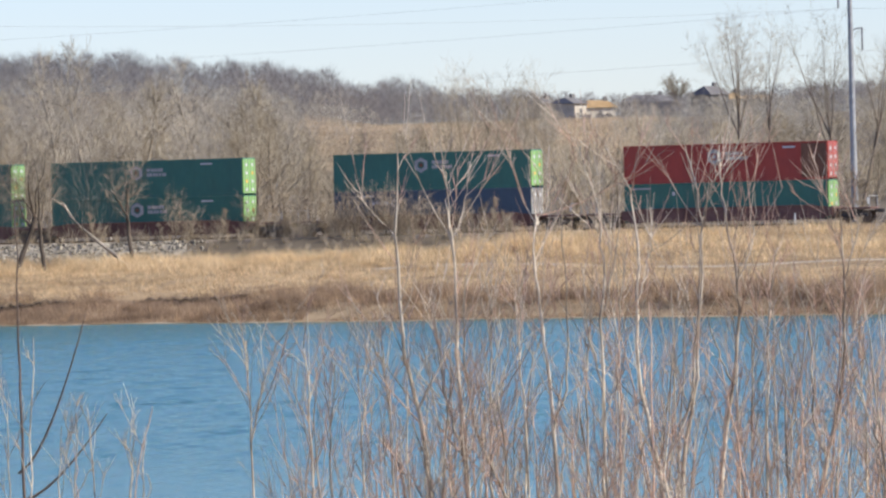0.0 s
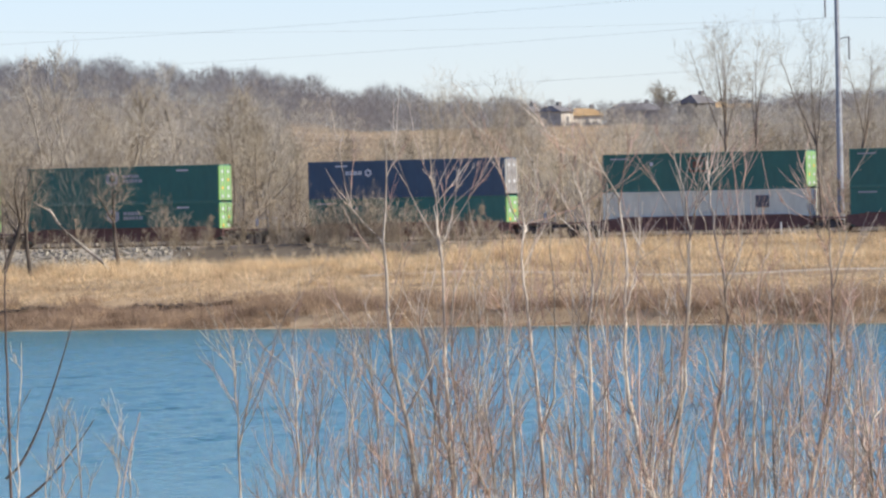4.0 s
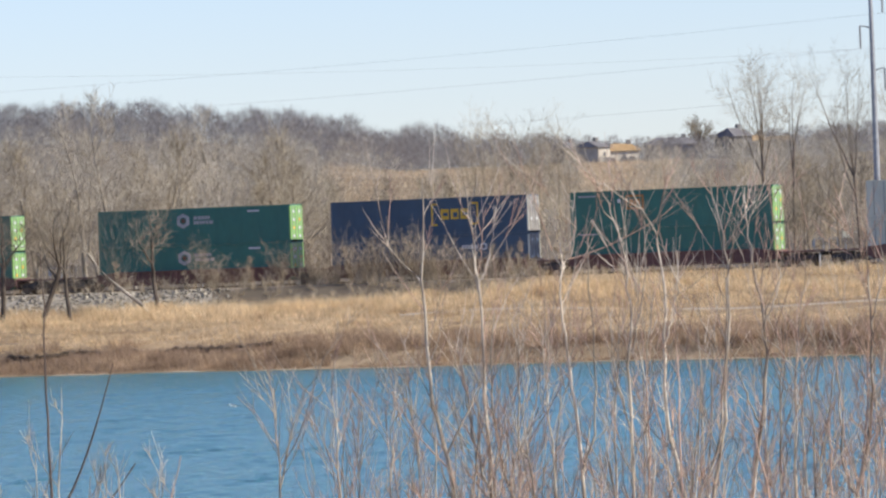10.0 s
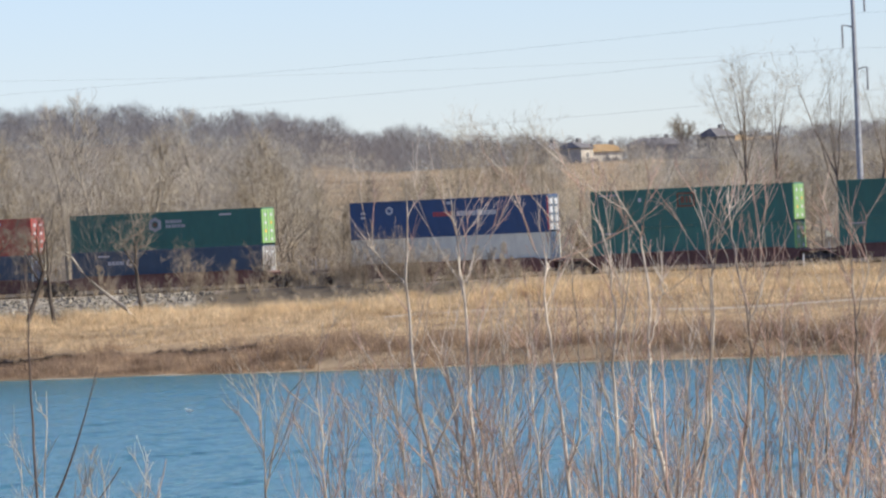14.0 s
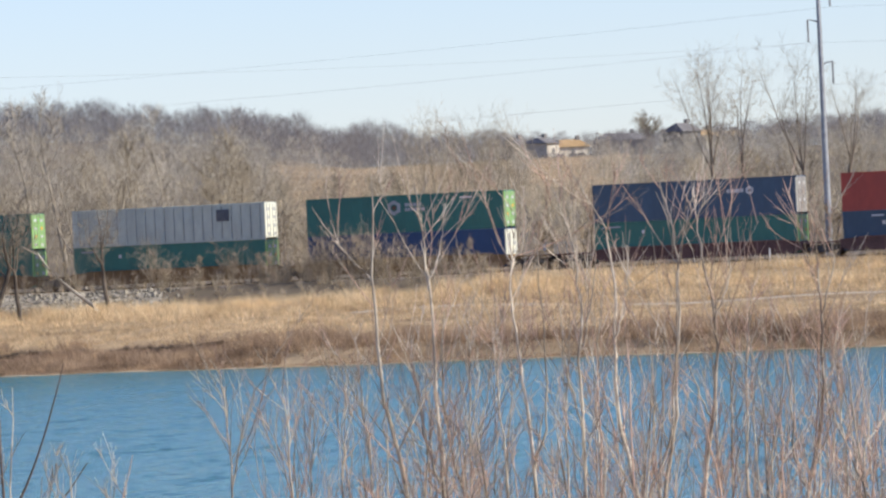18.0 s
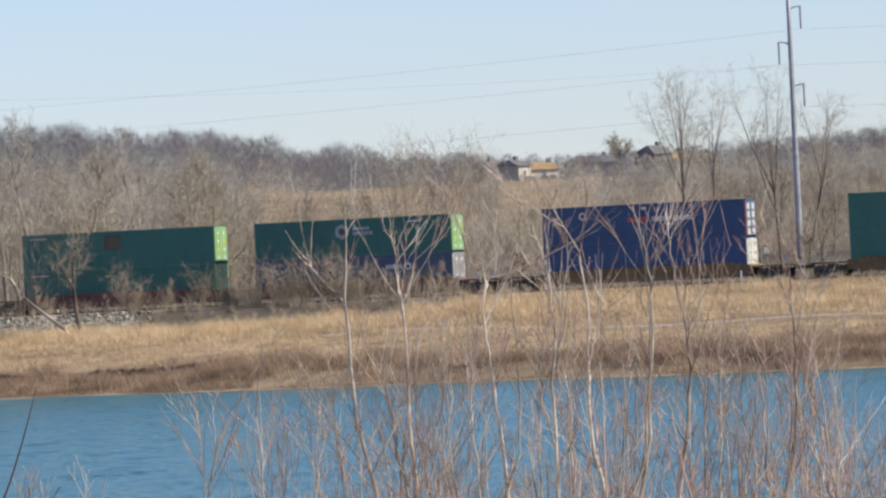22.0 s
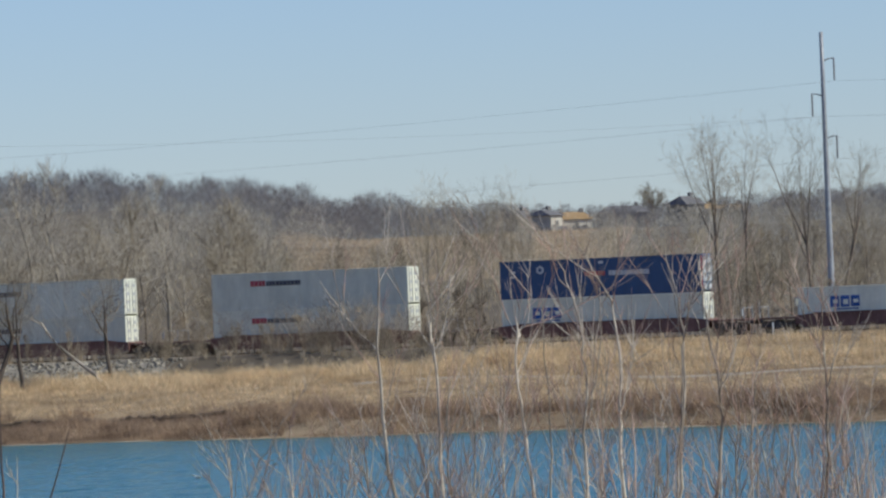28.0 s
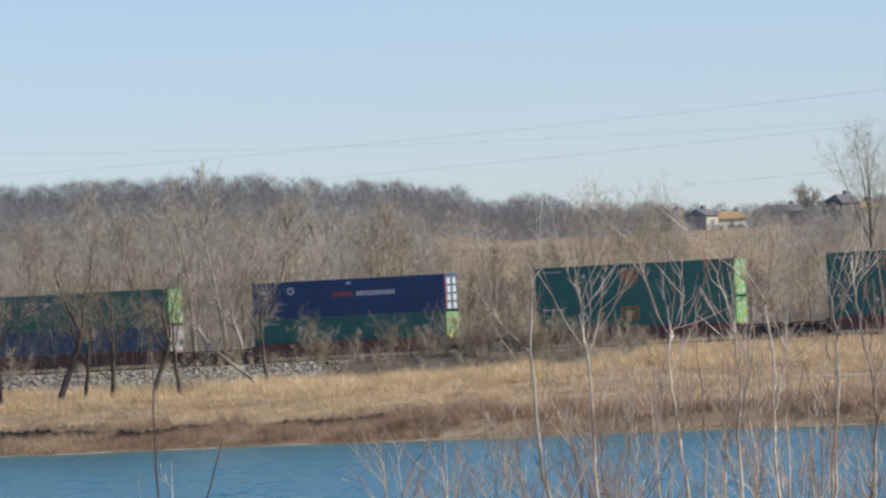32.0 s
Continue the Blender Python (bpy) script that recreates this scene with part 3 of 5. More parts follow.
def container(kind):
    """One 53-foot container: panels between posts and rails, doors with lock rods at the leading end."""
    body, ends, mark, ribbed, label = LIVERY[kind]
    rng = random.Random(kind)
    ob = thing("container", label, "container", group="containers on the train")
    l, w, h = CL / 2, CW / 2, CH
    part("body", boxes("body", body, [((-l + 0.06, -w + 0.03, 0.10), (l - 0.06, w - 0.03, h - 0.05))], 0.02), ob)
    part("roof", boxes("roof", body, [((-l + 0.08, -w + 0.06, h - 0.05), (l - 0.08, w - 0.06, h - 0.012))], 0.01), ob)
    for y in (-w + 0.035, w - 0.035):
        part("top_rail", boxes("top_rail", body, [((-l, y - 0.035, h - 0.13), (l, y + 0.035, h))], 0.012), ob)
        part("bottom_rail", boxes("bottom_rail", body, [((-l, y - 0.035, 0), (l, y + 0.035, 0.16))], 0.012), ob)
        for x in (-l + 0.06, l - 0.06):
            post_m = body if x < 0 else OFFWHITE if ends is DULL_DOOR else RED_MARK if ends is NAVY and y < 0 else ends
            part("corner_post", boxes("corner_post", post_m, [((x - 0.06, y - 0.037, 0.16), (x + 0.06, y + 0.037, h - 0.13))], 0.012), ob)
    if ribbed:
        if body not in RIB:
            RIB[body] = boxes("rib", body, [((-0.045, -0.016, 0.17), (0.045, 0.016, h - 0.14))], 0.006)
            # thin dark strip beside each rib, standing in for the rib's shadow
            RIB["gap"] = boxes("groove", DARK_MARK, [((-0.02, -0.006, 0.18), (0.02, 0.006, h - 0.15))])
        for k in range(20):
            part("rib", RIB[body], ob, at=pose(-l + 0.5 + k * (CL - 1.0) / 19, -w + 0.012, 0))
            part("groove", RIB["gap"], ob, at=pose(-l + 0.58 + k * (CL - 1.0) / 19, -w + 0.026, 0))
    for s in (-1, 1):
        door = part("door", boxes("door", ends, [((l - 0.05, s * 0.62 - 0.60, 0.12), (l + 0.0, s * 0.62 + 0.60, h - 0.10))], 0.012), ob)
        for k in (-0.3, 0.3):
            part("lock_rod", boxes("lock_rod", GREY_MARK, [((l + 0.0, s * 0.62 + k - 0.02, 0.14), (l + 0.045, s * 0.62 + k + 0.02, h - 0.12))], 0.006), door)
        for k, z in enumerate((0.42, 1.06, 1.70, 2.34)):
            if ends is DULL_DOOR and k not in (1, 3):
                continue
            size = 0.42 if ends is NAVY else 0.20
            m = GREY_MARK if ends is OFFWHITE else GOLD_MARK if ends is GREEN_SUNLIT and (k + s) % 3 == 0 else WHITE
            part("label_plate", boxes("label_plate", m, [((l - 0.002, s * 0.62 - size, z - size * 0.55), (l + 0.02, s * 0.62 + size, z + size * 0.55))], 0.003), door)
    part("rear_wall", boxes("rear_wall", body, [((-l, -w + 0.08, 0.12), (-l + 0.05, w - 0.08, h - 0.10))], 0.01), ob)
    if kind == "red_hex":
        part("dark_panel", boxes("dark_panel", BROWN_MARK, [((l - 2.1, -w - 0.012, 0.2), (l - 0.15, -w - 0.002, h - 0.15))]), ob, "grimy dark panel")
    logo(mark, ob, rng)
    return ob


# ---- well cars ----
def well_car(front_gap, rear_gap, paint_of, carries_front_truck=True):
    """A well car: deep side sills, floor, end platforms over the trucks."""
    ob = thing("well_car", "maroon steel well car loaded with containers" if paint_of is MAROON else "weathered ochre steel well car loaded with containers", "rail car", group="cars of the train")
    l = CL / 2 + 0.22
    for y, s in ((-1.40, -1), (1.40, 1)):
        bm = bmesh.new()
        outline = [(-l, 0.62), (-l + 0.9, 0.30), (l - 0.9, 0.30), (l, 0.62), (l, 1.22), (l - 1.6, 1.36), (-l + 1.6, 1.36), (-l, 1.22)]
        near = [bm.verts.new((x, y - 0.035, z)) for x, z in outline]
        far = [bm.verts.new((x, y + 0.035, z)) for x, z in outline]
        bm.faces.new(near[::-1]), bm.faces.new(far)
        for i in range(8):
            j = (i + 1) % 8
            bm.faces.new((near[i], near[j], far[j], far[i]))
        me = bpy.data.meshes.new("side_sill")
        bmesh.ops.recalc_face_normals(bm, faces=bm.faces)
        bm.to_mesh(me), bm.free()
        me.materials.append(paint_of)
        sill = part("side_sill", me, ob)
        part("top_chord", boxes("top_chord", paint_of, [((-l + 1.4, y - 0.085, 1.30), (l - 1.4, y + 0.085, 1.40))], 0.01), sill)
        for k in range(9):
            x = -l + 1.9 + k * (2 * l - 3.8) / 8
            part("stiffener", boxes("stiffener", paint_of, [((x - 0.05, y + s * 0.035, 0.34), (x + 0.05, y + s * 0.10, 1.30))]), sill)
    part("well_floor", boxes("well_floor", IRON, [((-l + 0.3, -1.36, 0.30), (l - 0.3, 1.36, 0.385))]), ob)
    for s, gap in ((1, front_gap), (-1, rear_gap)):
        end = l + (gap / 2 - 0.26 if gap < 5 else gap / 2 - 0.75)
        part("end_platform", boxes("end_platform", paint_of, [((min(s * l, s * end), -1.25, 0.98), (max(s * l, s * end), 1.25, 1.12))], 0.02), ob)
        part("bulkhead", boxes("bulkhead", paint_of, [((s * l - 0.05, -1.36, 0.45), (s * l + 0.05, 1.36, 1.25))], 0.01), ob)
        if gap > 5:
            part("coupler", boxes("coupler", IRON, [((min(s * end, s * (end + 0.75)), -0.14, 0.70), (max(s * end, s * (end + 0.75)), 0.14, 0.98))], 0.03), ob)
            part("hand_rail", boxes("hand_rail", GREY_MARK, [((s * (end - 0.12) - 0.025, y - 0.025, 1.12), (s * (end - 0.12) + 0.025, y + 0.025, 2.0)) for y in (-1.15, 1.15)] + [((s * (end - 0.12) - 0.02, -1.15, 1.93), (s * (end - 0.12) + 0.02, 1.15, 1.97))]), ob, "pale hand rail over the coupler")
            if s > 0:
                part("brake_wheel", boxes("brake_wheel", GREY_MARK, [((end - 0.35, -1.0, 1.35), (end - 0.28, -0.5, 1.85))], 0.02), ob)
        if gap > 5 or s < 0:
            x = s * (l + 1.55) if gap > 5 else s * (l + gap / 2 - 0.22)
            truck = part("truck", boxes("truck", IRON, [((x - 0.18, -1.0, 0.45), (x + 0.18, 1.0, 0.95))], 0.03), ob)
            for y in (-1.0, 1.0):
                part("side_frame", boxes("side_frame", IRON, [((x - 1.15, y - 0.07, 0.42), (x + 1.15, y + 0.07, 0.66)), ((x - 0.45, y - 0.072, 0.30), (x + 0.45, y + 0.072, 0.80))], 0.03), truck)
            for a in (-0.88, 0.88):
                for y in (-0.76, 0.76):
                    v, f = [], []
                    tube(v, f, [Vector((0, -0.065, 0)), Vector((0, 0.065, 0))], [0.45, 0.45], 16)
                    f += [tuple(range(16))[::-1], tuple(range(16, 32))]
                    part("wheel", mesh_of("wheel", v, f, STEEL), truck, at=pose(x + a, y, 0.45))
    return ob


SPEED, SLOWING, SCALE = 461.386, 0.1129, 21.72


def runs(front):
    """Rows of the travel of what stands front metres along the track at the start."""
    rows = []
    for t in range(0, 33, 4):
        s = front + (SPEED * t - SLOWING * (t - 16) ** 2) / SCALE
        rows.append((float(t), s))
    return rows


TRAIN = [  # leading edge along the track, upper and lower load
    (32.37, "red_hex", "green_plain"), (8.82, "green_hex", "navy_arrow"), (-14.80, "green_hex", "green_hex"), (-34.31, "green_square", "green_square"),
    (-53.80, "green_brown", "white_patch"), (-77.69, "navy_arrow", "green_plain"), (-101.23, "green_hex", "green_hex"), (-120.83, "green_brown", "green_plain"),
    (-140.39, "white_mark", "blue_text"), (-163.96, "grey_ribbed", "grey_patch"), (-187.42, "green_square", "green_plain"), (-206.98, "navy_bracket", "navy_back"),
    (-226.48, "green_hex", "green_hex"), (-250.01, "green_hex", "green_plain"), (-269.57, "green_brown", "green_plain"), (-289.15, "blue_stack", "white_plain"),
    (-312.58, "green_hex", "navy_arrow"), (-332.05, "orange_hex", "navy_arrow"), (-351.66, "navy_back", "green_plain"), (-374.92, "green_hex", "blue_plain"),
    (-394.49, "grey_patch", "green_plain"), (-414.06, "green_hex", "green_hex"), (-438.22, "blue_stack", "blue_plain"), (-461.66, "green_hex", "navy_back"),
    (-481.09, "green_brown", "green_plain"), (-500.80, "navy_arrow", "navy_plain"), (-524.0, "grey_patch", "green_plain"), (-547.5, "", "white_mark"),
    (-571.09, "blue_stack", "white_mark"), (-594.75, "white_redtext", "white_redtext"), (-618.23, "white_redtext", "white_redtext"), (-641.80, "green_square", "green_plain"),
    (-665.26, "green_mid", "green_mid"), (-688.82, "blue_stack", "green_plain"), (-712.06, "green_plain", "navy_plain"),
]
made, cars, moving = {}, {}, []


def at_track(s, z):
    x, y = along(s)
    return pose(x, y, z, rz=-SLANT)


for i, (front, upper, lower) in enumerate(TRAIN):
    ahead = TRAIN[i - 1][0] - CL - front if i else 7.45
    behind = front - CL - TRAIN[i + 1][0] if i + 1 < len(TRAIN) else 7.45
    key = (ahead > 5, behind > 5, 19 <= i <= 22)
    middle = front - CL / 2
    if key in cars:
        car = copy_thing(cars[key], at_track(middle, RAIL))
    else:
        car = cars[key] = well_car(7.45 if ahead > 5 else 3.4, 7.45 if behind > 5 else 3.4, OCHRE if key[2] else MAROON)
    moving.append((car, middle, RAIL))
    for kind, z in ((lower, 0.40), (upper, 3.295)):
        if kind:
            if kind in made:
                load = copy_thing(made[kind], at_track(middle, RAIL + z))
            else:
                load = made[kind] = container(kind)
            moving.append((load, middle, RAIL + z))

# ---- the gull ----
gull = thing("gull", "white gull afloat on the lake", "bird")


def ball(name, c, r, material, stretch=(1, 1, 1)):
    bm = bmesh.new()
    bmesh.ops.create_icosphere(bm, subdivisions=2, radius=1, matrix=Matrix.LocRotScale(c, None, [r * k for k in stretch]))
    me = bpy.data.meshes.new(name)
    bm.to_mesh(me), bm.free()
    me.materials.append(material)
    return me


part("body", ball("body", (0, 0, 0.07), 0.12, FEATHER, (1.8, 0.9, 0.8)), gull)
part("head", ball("head", (-0.20, 0, 0.20), 0.055, FEATHER, (1.1, 0.9, 1)), gull)
part("beak", ball("beak", (-0.28, 0, 0.195), 0.03, GOLD_MARK, (1.3, 0.4, 0.4)), gull)
part("tail", ball("tail", (0.24, 0, 0.09), 0.06, DARK_MARK, (1.7, 0.6, 0.35)), gull)
for s in (-1, 1):
    part("wing", ball("wing", (0.05, s * 0.10, 0.10), 0.08, GREY_MARK, (1.9, 0.3, 0.7)), gull, "grey folded wing")


# ---- power line ----
def insulator_arm(pole, z, side):
    v, f = [], []
    tube(v, f, [Vector((0, 0, z - 0.15)), Vector((side * 0.5, 0, z + 0.05)), Vector((side * 0.95, 0, z + 0.1))], [0.07, 0.055, 0.04], 8)
    arm = part("bracket_arm", mesh_of("bracket_arm", v, f, POLE, True), pole)
    v, f = [], []
    zs = np.linspace(z + 0.08, z - 1.7, 25)
    tube(v, f, [Vector((side * 0.92, 0, q)) for q in zs], [0.10 if k % 2 else 0.045 for k in range(25)], 8)
    part("insulator", mesh_of("insulator", v, f, PORCELAIN), arm, "string of grey insulators")


POLES = [(33.0, 517.0, 28.5), (-95.0, 690.0, 28.3), (112.0, 492.0, 28.5), (-80.0, 481.0, 27.6)]
ARMS = [(-2.2, 1), (-5.0, -1), (-8.4, 1)]


def steel_pole(x, y, top):
    z0 = float(land(x, y)) - 0.3
    pole = thing("power_pole", "tall grey steel power pole behind the track", "power pole", pose(x, y, z0), group="poles of the power line")
    v, f = [], []
    h = top - z0
    tube(v, f, [Vector((0, 0, q)) for q in np.linspace(0, h, 8)], taper(0.30, 0.15, 8), 12)
    f.append(tuple(range(len(v) - 12, len(v))))
    part("shaft", mesh_of("shaft", v, f, POLE, True), pole)
    v, f = [], []
    tube(v, f, [Vector((0, 0, 0)), Vector((0, 0, 0.35))], [0.52, 0.50], 12)
    f.append(tuple(range(12, 24)))
    part("footing", mesh_of("footing", v, f, STONE), pole)
    for drop, side in ARMS:
        insulator_arm(pole, h + drop, side)
    return pole


for spot in POLES:
    steel_pole(*spot)


def wire(a, b, sag):
    pts = []
    for k in range(33):
        q = k / 32
        p = Vector(a).lerp(Vector(b), q)
        p.z -= sag * 4 * q * (1 - q)
        pts.append(p)
    v, f = [], []
    tube(v, f, pts, [0.008] * 33, 4)
    thing("power_wire", "thin dark sagging power wire", "wire", group="wires of the power line", data=mesh_of("power_wire", v, f, WIRE))


def hook(pole, arm):
    x, y, top = POLES[pole]
    drop, side = ARMS[arm] if arm is not None else (1.75, 0)
    return x + side * 0.92, y, top + drop - 1.75


for arm in (0, 1, 2):
    wire(hook(0, arm), hook(1, arm), 0.9)
    wire(hook(0, arm), hook(2, arm), 0.5)
wire(hook(0, 1), hook(3, 0), 1.3)

# ---- small things by the track ----
post = thing("marker_post", "white marker post in the grass", "post", pose(26.4, 484.0, float(land(26.4, 484))))
part("shaft", boxes("shaft", WHITE, [((-0.06, -0.06, -0.2), (0.06, 0.06, 0.85))], 0.02), post)
part("cap", boxes("cap", GREY_MARK, [((-0.075, -0.075, 0.85), (0.075, 0.075, 0.91))], 0.015), post)
case = thing("signal_case", "pale metal signal case on a post", "signal box", pose(29.6, 505.0, float(land(29.6, 505))))
part("post", boxes("post", POLE, [((-0.07, -0.07, -0.2), (0.07, 0.07, 2.35))], 0.02), case)
part("cabinet", boxes("cabinet", SIDING, [((-0.28, -0.2, 2.35), (0.28, 0.2, 3.0))], 0.03), case)
part("hood", boxes("hood", POLE, [((-0.33, -0.25, 3.0), (0.33, 0.25, 3.04))], 0.01), case)
part("cabinet_door", boxes("cabinet_door", OFFWHITE, [((-0.23, -0.22, 2.42), (0.23, -0.202, 2.93))], 0.005), case)


# ---- houses on the ridge ----
def house(x, y, w, d, h, roof_h, wall_m, roof_m, rz, label, gable_wall=None):
    z = float(land(x, y)) - 0.4
    ob = thing("house", label, "house", pose(x, y, z, rz=rz), group="houses on the ridge")
    part("outer_wall", boxes("outer_wall", wall_m, [((-w / 2, -d / 2, 0), (w / 2, d / 2, h))], 0.02), ob)
    bm = bmesh.new()
    o = 0.5
    vs = [bm.verts.new(p) for p in ((-w / 2 - o, -d / 2 - o, h), (w / 2 + o, -d / 2 - o, h), (w / 2 + o, d / 2 + o, h), (-w / 2 - o, d / 2 + o, h), (-w / 2 + w * 0.18, 0, h + roof_h), (w / 2 - w * 0.18, 0, h + roof_h))]
    for face in ((0, 1, 5, 4), (1, 2, 5), (2, 3, 4, 5), (3, 0, 4), (3, 2, 1, 0)):
        bm.faces.new([vs[i] for i in face])
    me = bpy.data.meshes.new("roof")
    bm.to_mesh(me), bm.free()
    me.materials.append(roof_m)
    roof = part("roof", me, ob)
    part("chimney", boxes("chimney", SIDING_SHADE_GREY, [((w * 0.2, -0.4, h + roof_h * 0.4), (w * 0.2 + 0.8, 0.4, h + roof_h + 0.7))], 0.02), roof)
    n = max(1, int(w / 3.2))
    for k in range(n):
        cx = -w / 2 + w * (k + 0.5) / n
        win = part("window", boxes("window", SIDING, [((cx - 0.42, -d / 2 - 0.07, h * 0.6 - 0.55), (cx + 0.42, -d / 2 - 0.005, h * 0.6 + 0.55))]), ob)
        part("pane", boxes("pane", SIDING_SHADE_GREY, [((cx - 0.34, -d / 2 - 0.09, h * 0.6 - 0.47), (cx + 0.34, -d / 2 - 0.072, h * 0.6 + 0.47))]), win, "dim window pane")
    if gable_wall:
        # added wing; its cream against grey walls stands in for a sunlit wall
        part("garage_wing", boxes("garage_wing", gable_wall, [((w * 0.20, -d / 2 - 3.2, 0), (w * 0.49, -d / 2 - 0.02, h * 0.72))], 0.02), ob, "wing coloured cream for the sunlit wall")
    return ob


house(26.2, 1300, 3.2, 7.4, 3.6, 1.3, SIDING, ROOF_DARK, 40, "two-storey cream house with a dark roof")
house(32.0, 1302, 6.2, 5.0, 2.7, 1.5, SIDING, ROOF_TAN, 14, "cream house with a tan shingle roof")
house(21.4, 1330, 4.0, 6, 3.6, 1.4, SIDING_SHADE_GREY, ROOF_DARK, 35, "grey house with a dark roof")
house(43.8, 1350, 10.5, 8, 3.6, 1.5, SIDING_SHADE_GREY, ROOF_DARK, 6, "long grey house behind bare trees")
house(55.0, 1312, 4.6, 6.4, 4.6, 1.8, SIDING_SHADE_GREY, ROOF_DARK, 38, "tall house, dark roof, shade-grey walls, wing coloured as sunlit cream", SIDING)
house(59.4, 1316, 3.4, 5, 3.6, 1.3, SIDING, ROOF_TAN, 20, "small cream house on the ridge")
house(66.0, 1350, 7, 7, 3.0, 1.4, SIDING_SHADE_GREY, ROOF_TAN, -12, "low grey house on the ridge")


# ---- bare trees ----
def tree_meshes(seed, height, spread_deg, limbs, subs, twigs, thick, limb_from=0.3, lean=0.0, fine=0.012, crook=0.07):
    """Trunk and crown of a leafless tree as two meshes."""
    rng = random.Random(seed)
    tv, tf, cv, cf = [], [], [], []
    pts = stem(rng, Vector((0, 0, -0.3)), (lean, 0, 1), height * 0.92, 9, crook, 0.05)
    tube(tv, tf, pts, taper(thick, thick * 0.18, 10), 7)
    for i in range(limbs):
        q = limb_from + (1 - limb_from) * (i + rng.random()) / limbs
        k = min(int(q * 9), 8)
        base = pts[k].lerp(pts[k + 1], q * 9 - k) if q < 1 else pts[-1]
        way = aside(rng, (0, 0, 1), rng.uniform(0.6, 1.15) * spread_deg * (1.15 - 0.5 * q))
        length = height * rng.uniform(0.26, 0.44) * (1.15 - 0.65 * q)
        lp = stem(rng, base, way, length, 5, 0.13, 0.08)
        r = thick * 0.40 * (1.1 - q * 0.7)
        tube(cv, cf, lp, taper(r, r * 0.25, 6), 4)
        for j in range(subs):
            a = rng.uniform(0.25, 1.0)
            m = min(int(a * 5), 4)
            sp = stem(rng, lp[m].lerp(lp[m + 1], a * 5 - m), aside(rng, lp[m + 1] - lp[m], rng.uniform(25, 60)), length * rng.uniform(0.28, 0.55), 3, 0.16, 0.10)
            r2 = max(r * 0.35, 0.022)
            tube(cv, cf, sp, taper(r2, fine * 1.1, 4), 3)
            for _ in range(twigs):
                b = rng.randint(0, 2)
                tp = stem(rng, sp[b].lerp(sp[b + 1], rng.random()), aside(rng, sp[b + 1] - sp[b], rng.uniform(20, 55)), length * rng.uniform(0.14, 0.36), 1, 0.1, 0.12)
                tube(cv, cf, tp, [fine, fine * 0.6], 3)
    return mesh_of("trunk", tv, tf, BARK, True), (cv, cf)


def vase_meshes(seed, height, leaders, fan, thick, share, wander=0.05, boughs=11, sprays=8, fine=0.0045, aslant=0.0):
    """A tree whose trunk soon parts into several leaders that fan out and end in very fine twigs."""
    rng = random.Random(seed)
    tv, tf, cv, cf, limbs = [], [], [], [], []
    fork = height * share
    trunk = stem(rng, Vector((0, 0, -0.3)), (aslant, 0, 1), fork + 0.3, 5, wander * 0.7, 0.05)
    tube(tv, tf, trunk, taper(thick, thick * 0.8, 6), 8)
    for i in range(leaders):
        a = 2 * math.pi * (i + rng.uniform(-0.2, 0.2)) / leaders
        tilt = radians(fan * (0.15 if i == 0 else rng.uniform(0.4, 1.1)))
        way = (math.sin(tilt) * math.cos(a) + aslant * 0.5, math.sin(tilt) * math.sin(a) * 0.8, math.cos(tilt))
        length = (height - fork) * rng.uniform(0.75, 1.05)
        lp = stem(rng, trunk[-1 - i % 2] - Vector((0, 0, 0.05)), way, length, 8, wander, 0.03)
        r = thick * rng.uniform(0.38, 0.62)
        lv, lf = [], []
        tube(lv, lf, lp, taper(r, r * 0.10, 9), 6)
        limbs.append((lv, lf))
        for j in range(boughs):
            q = 0.12 + 0.86 * (j + rng.random()) / boughs
            k = min(int(q * 8), 7)
            bp = stem(rng, lp[k].lerp(lp[k + 1], q * 8 - k), aside(rng, lp[k + 1] - lp[k], rng.uniform(26, 58)), length * rng.uniform(0.22, 0.44) * (1.25 - 0.65 * q), 4, 0.07 + wander, 0.07)
            r2 = max(r * 0.30 * (1.1 - q), 0.014)
            tube(cv, cf, bp, taper(r2, fine * 1.6, 5), 4)
            for _ in range(sprays):
                m = rng.randint(0, 3)
                sp = stem(rng, bp[m].lerp(bp[m + 1], rng.random()), aside(rng, bp[m + 1] - bp[m], rng.uniform(22, 60)), length * rng.uniform(0.08, 0.19), 2, 0.13, 0.06)
                tube(cv, cf, sp, [fine * 1.6, fine * 1.2, fine], 3)
                for _ in range(4):
                    tp = stem(rng, sp[1].lerp(sp[2], rng.random()), aside(rng, sp[2] - sp[1], rng.uniform(20, 60)), length * rng.uniform(0.05, 0.12), 1, 0.1, 0.05)
                    tube(cv, cf, tp, [fine, fine * 0.7], 3)
    return mesh_of("trunk", tv, tf, BARK, True), (cv, cf), limbs


TREES = {}


def tree(kind, x, y, scale=1.0, turn=0.0, sink=0.0):
    if kind not in TREES:
        name, label, bark, crown_m, args = TREE_KINDS[kind]
        ob = thing(name, label, "tree", group="bare trees")
        trunk, (cv, cf), limbs = vase_meshes(*args) if kind.startswith(("tall", "dark", "far", "fan")) else (*tree_meshes(*args), [])
        trunk.materials[0] = bark
        part("trunk", trunk, ob)
        for lv, lf in limbs:
            part("limb", mesh_of("limb", lv, lf, bark, True), ob)
        part("crown", mesh_of("crown", cv, cf, crown_m), ob)
        TREES[kind] = ob
    else:
        ob = copy_thing(TREES[kind], pose(0, 0, 0))
    ob.matrix_basis = pose(x, y, float(land(x, y)) - sink, rz=turn)
    ob.scale = (scale, scale, scale)
    return ob


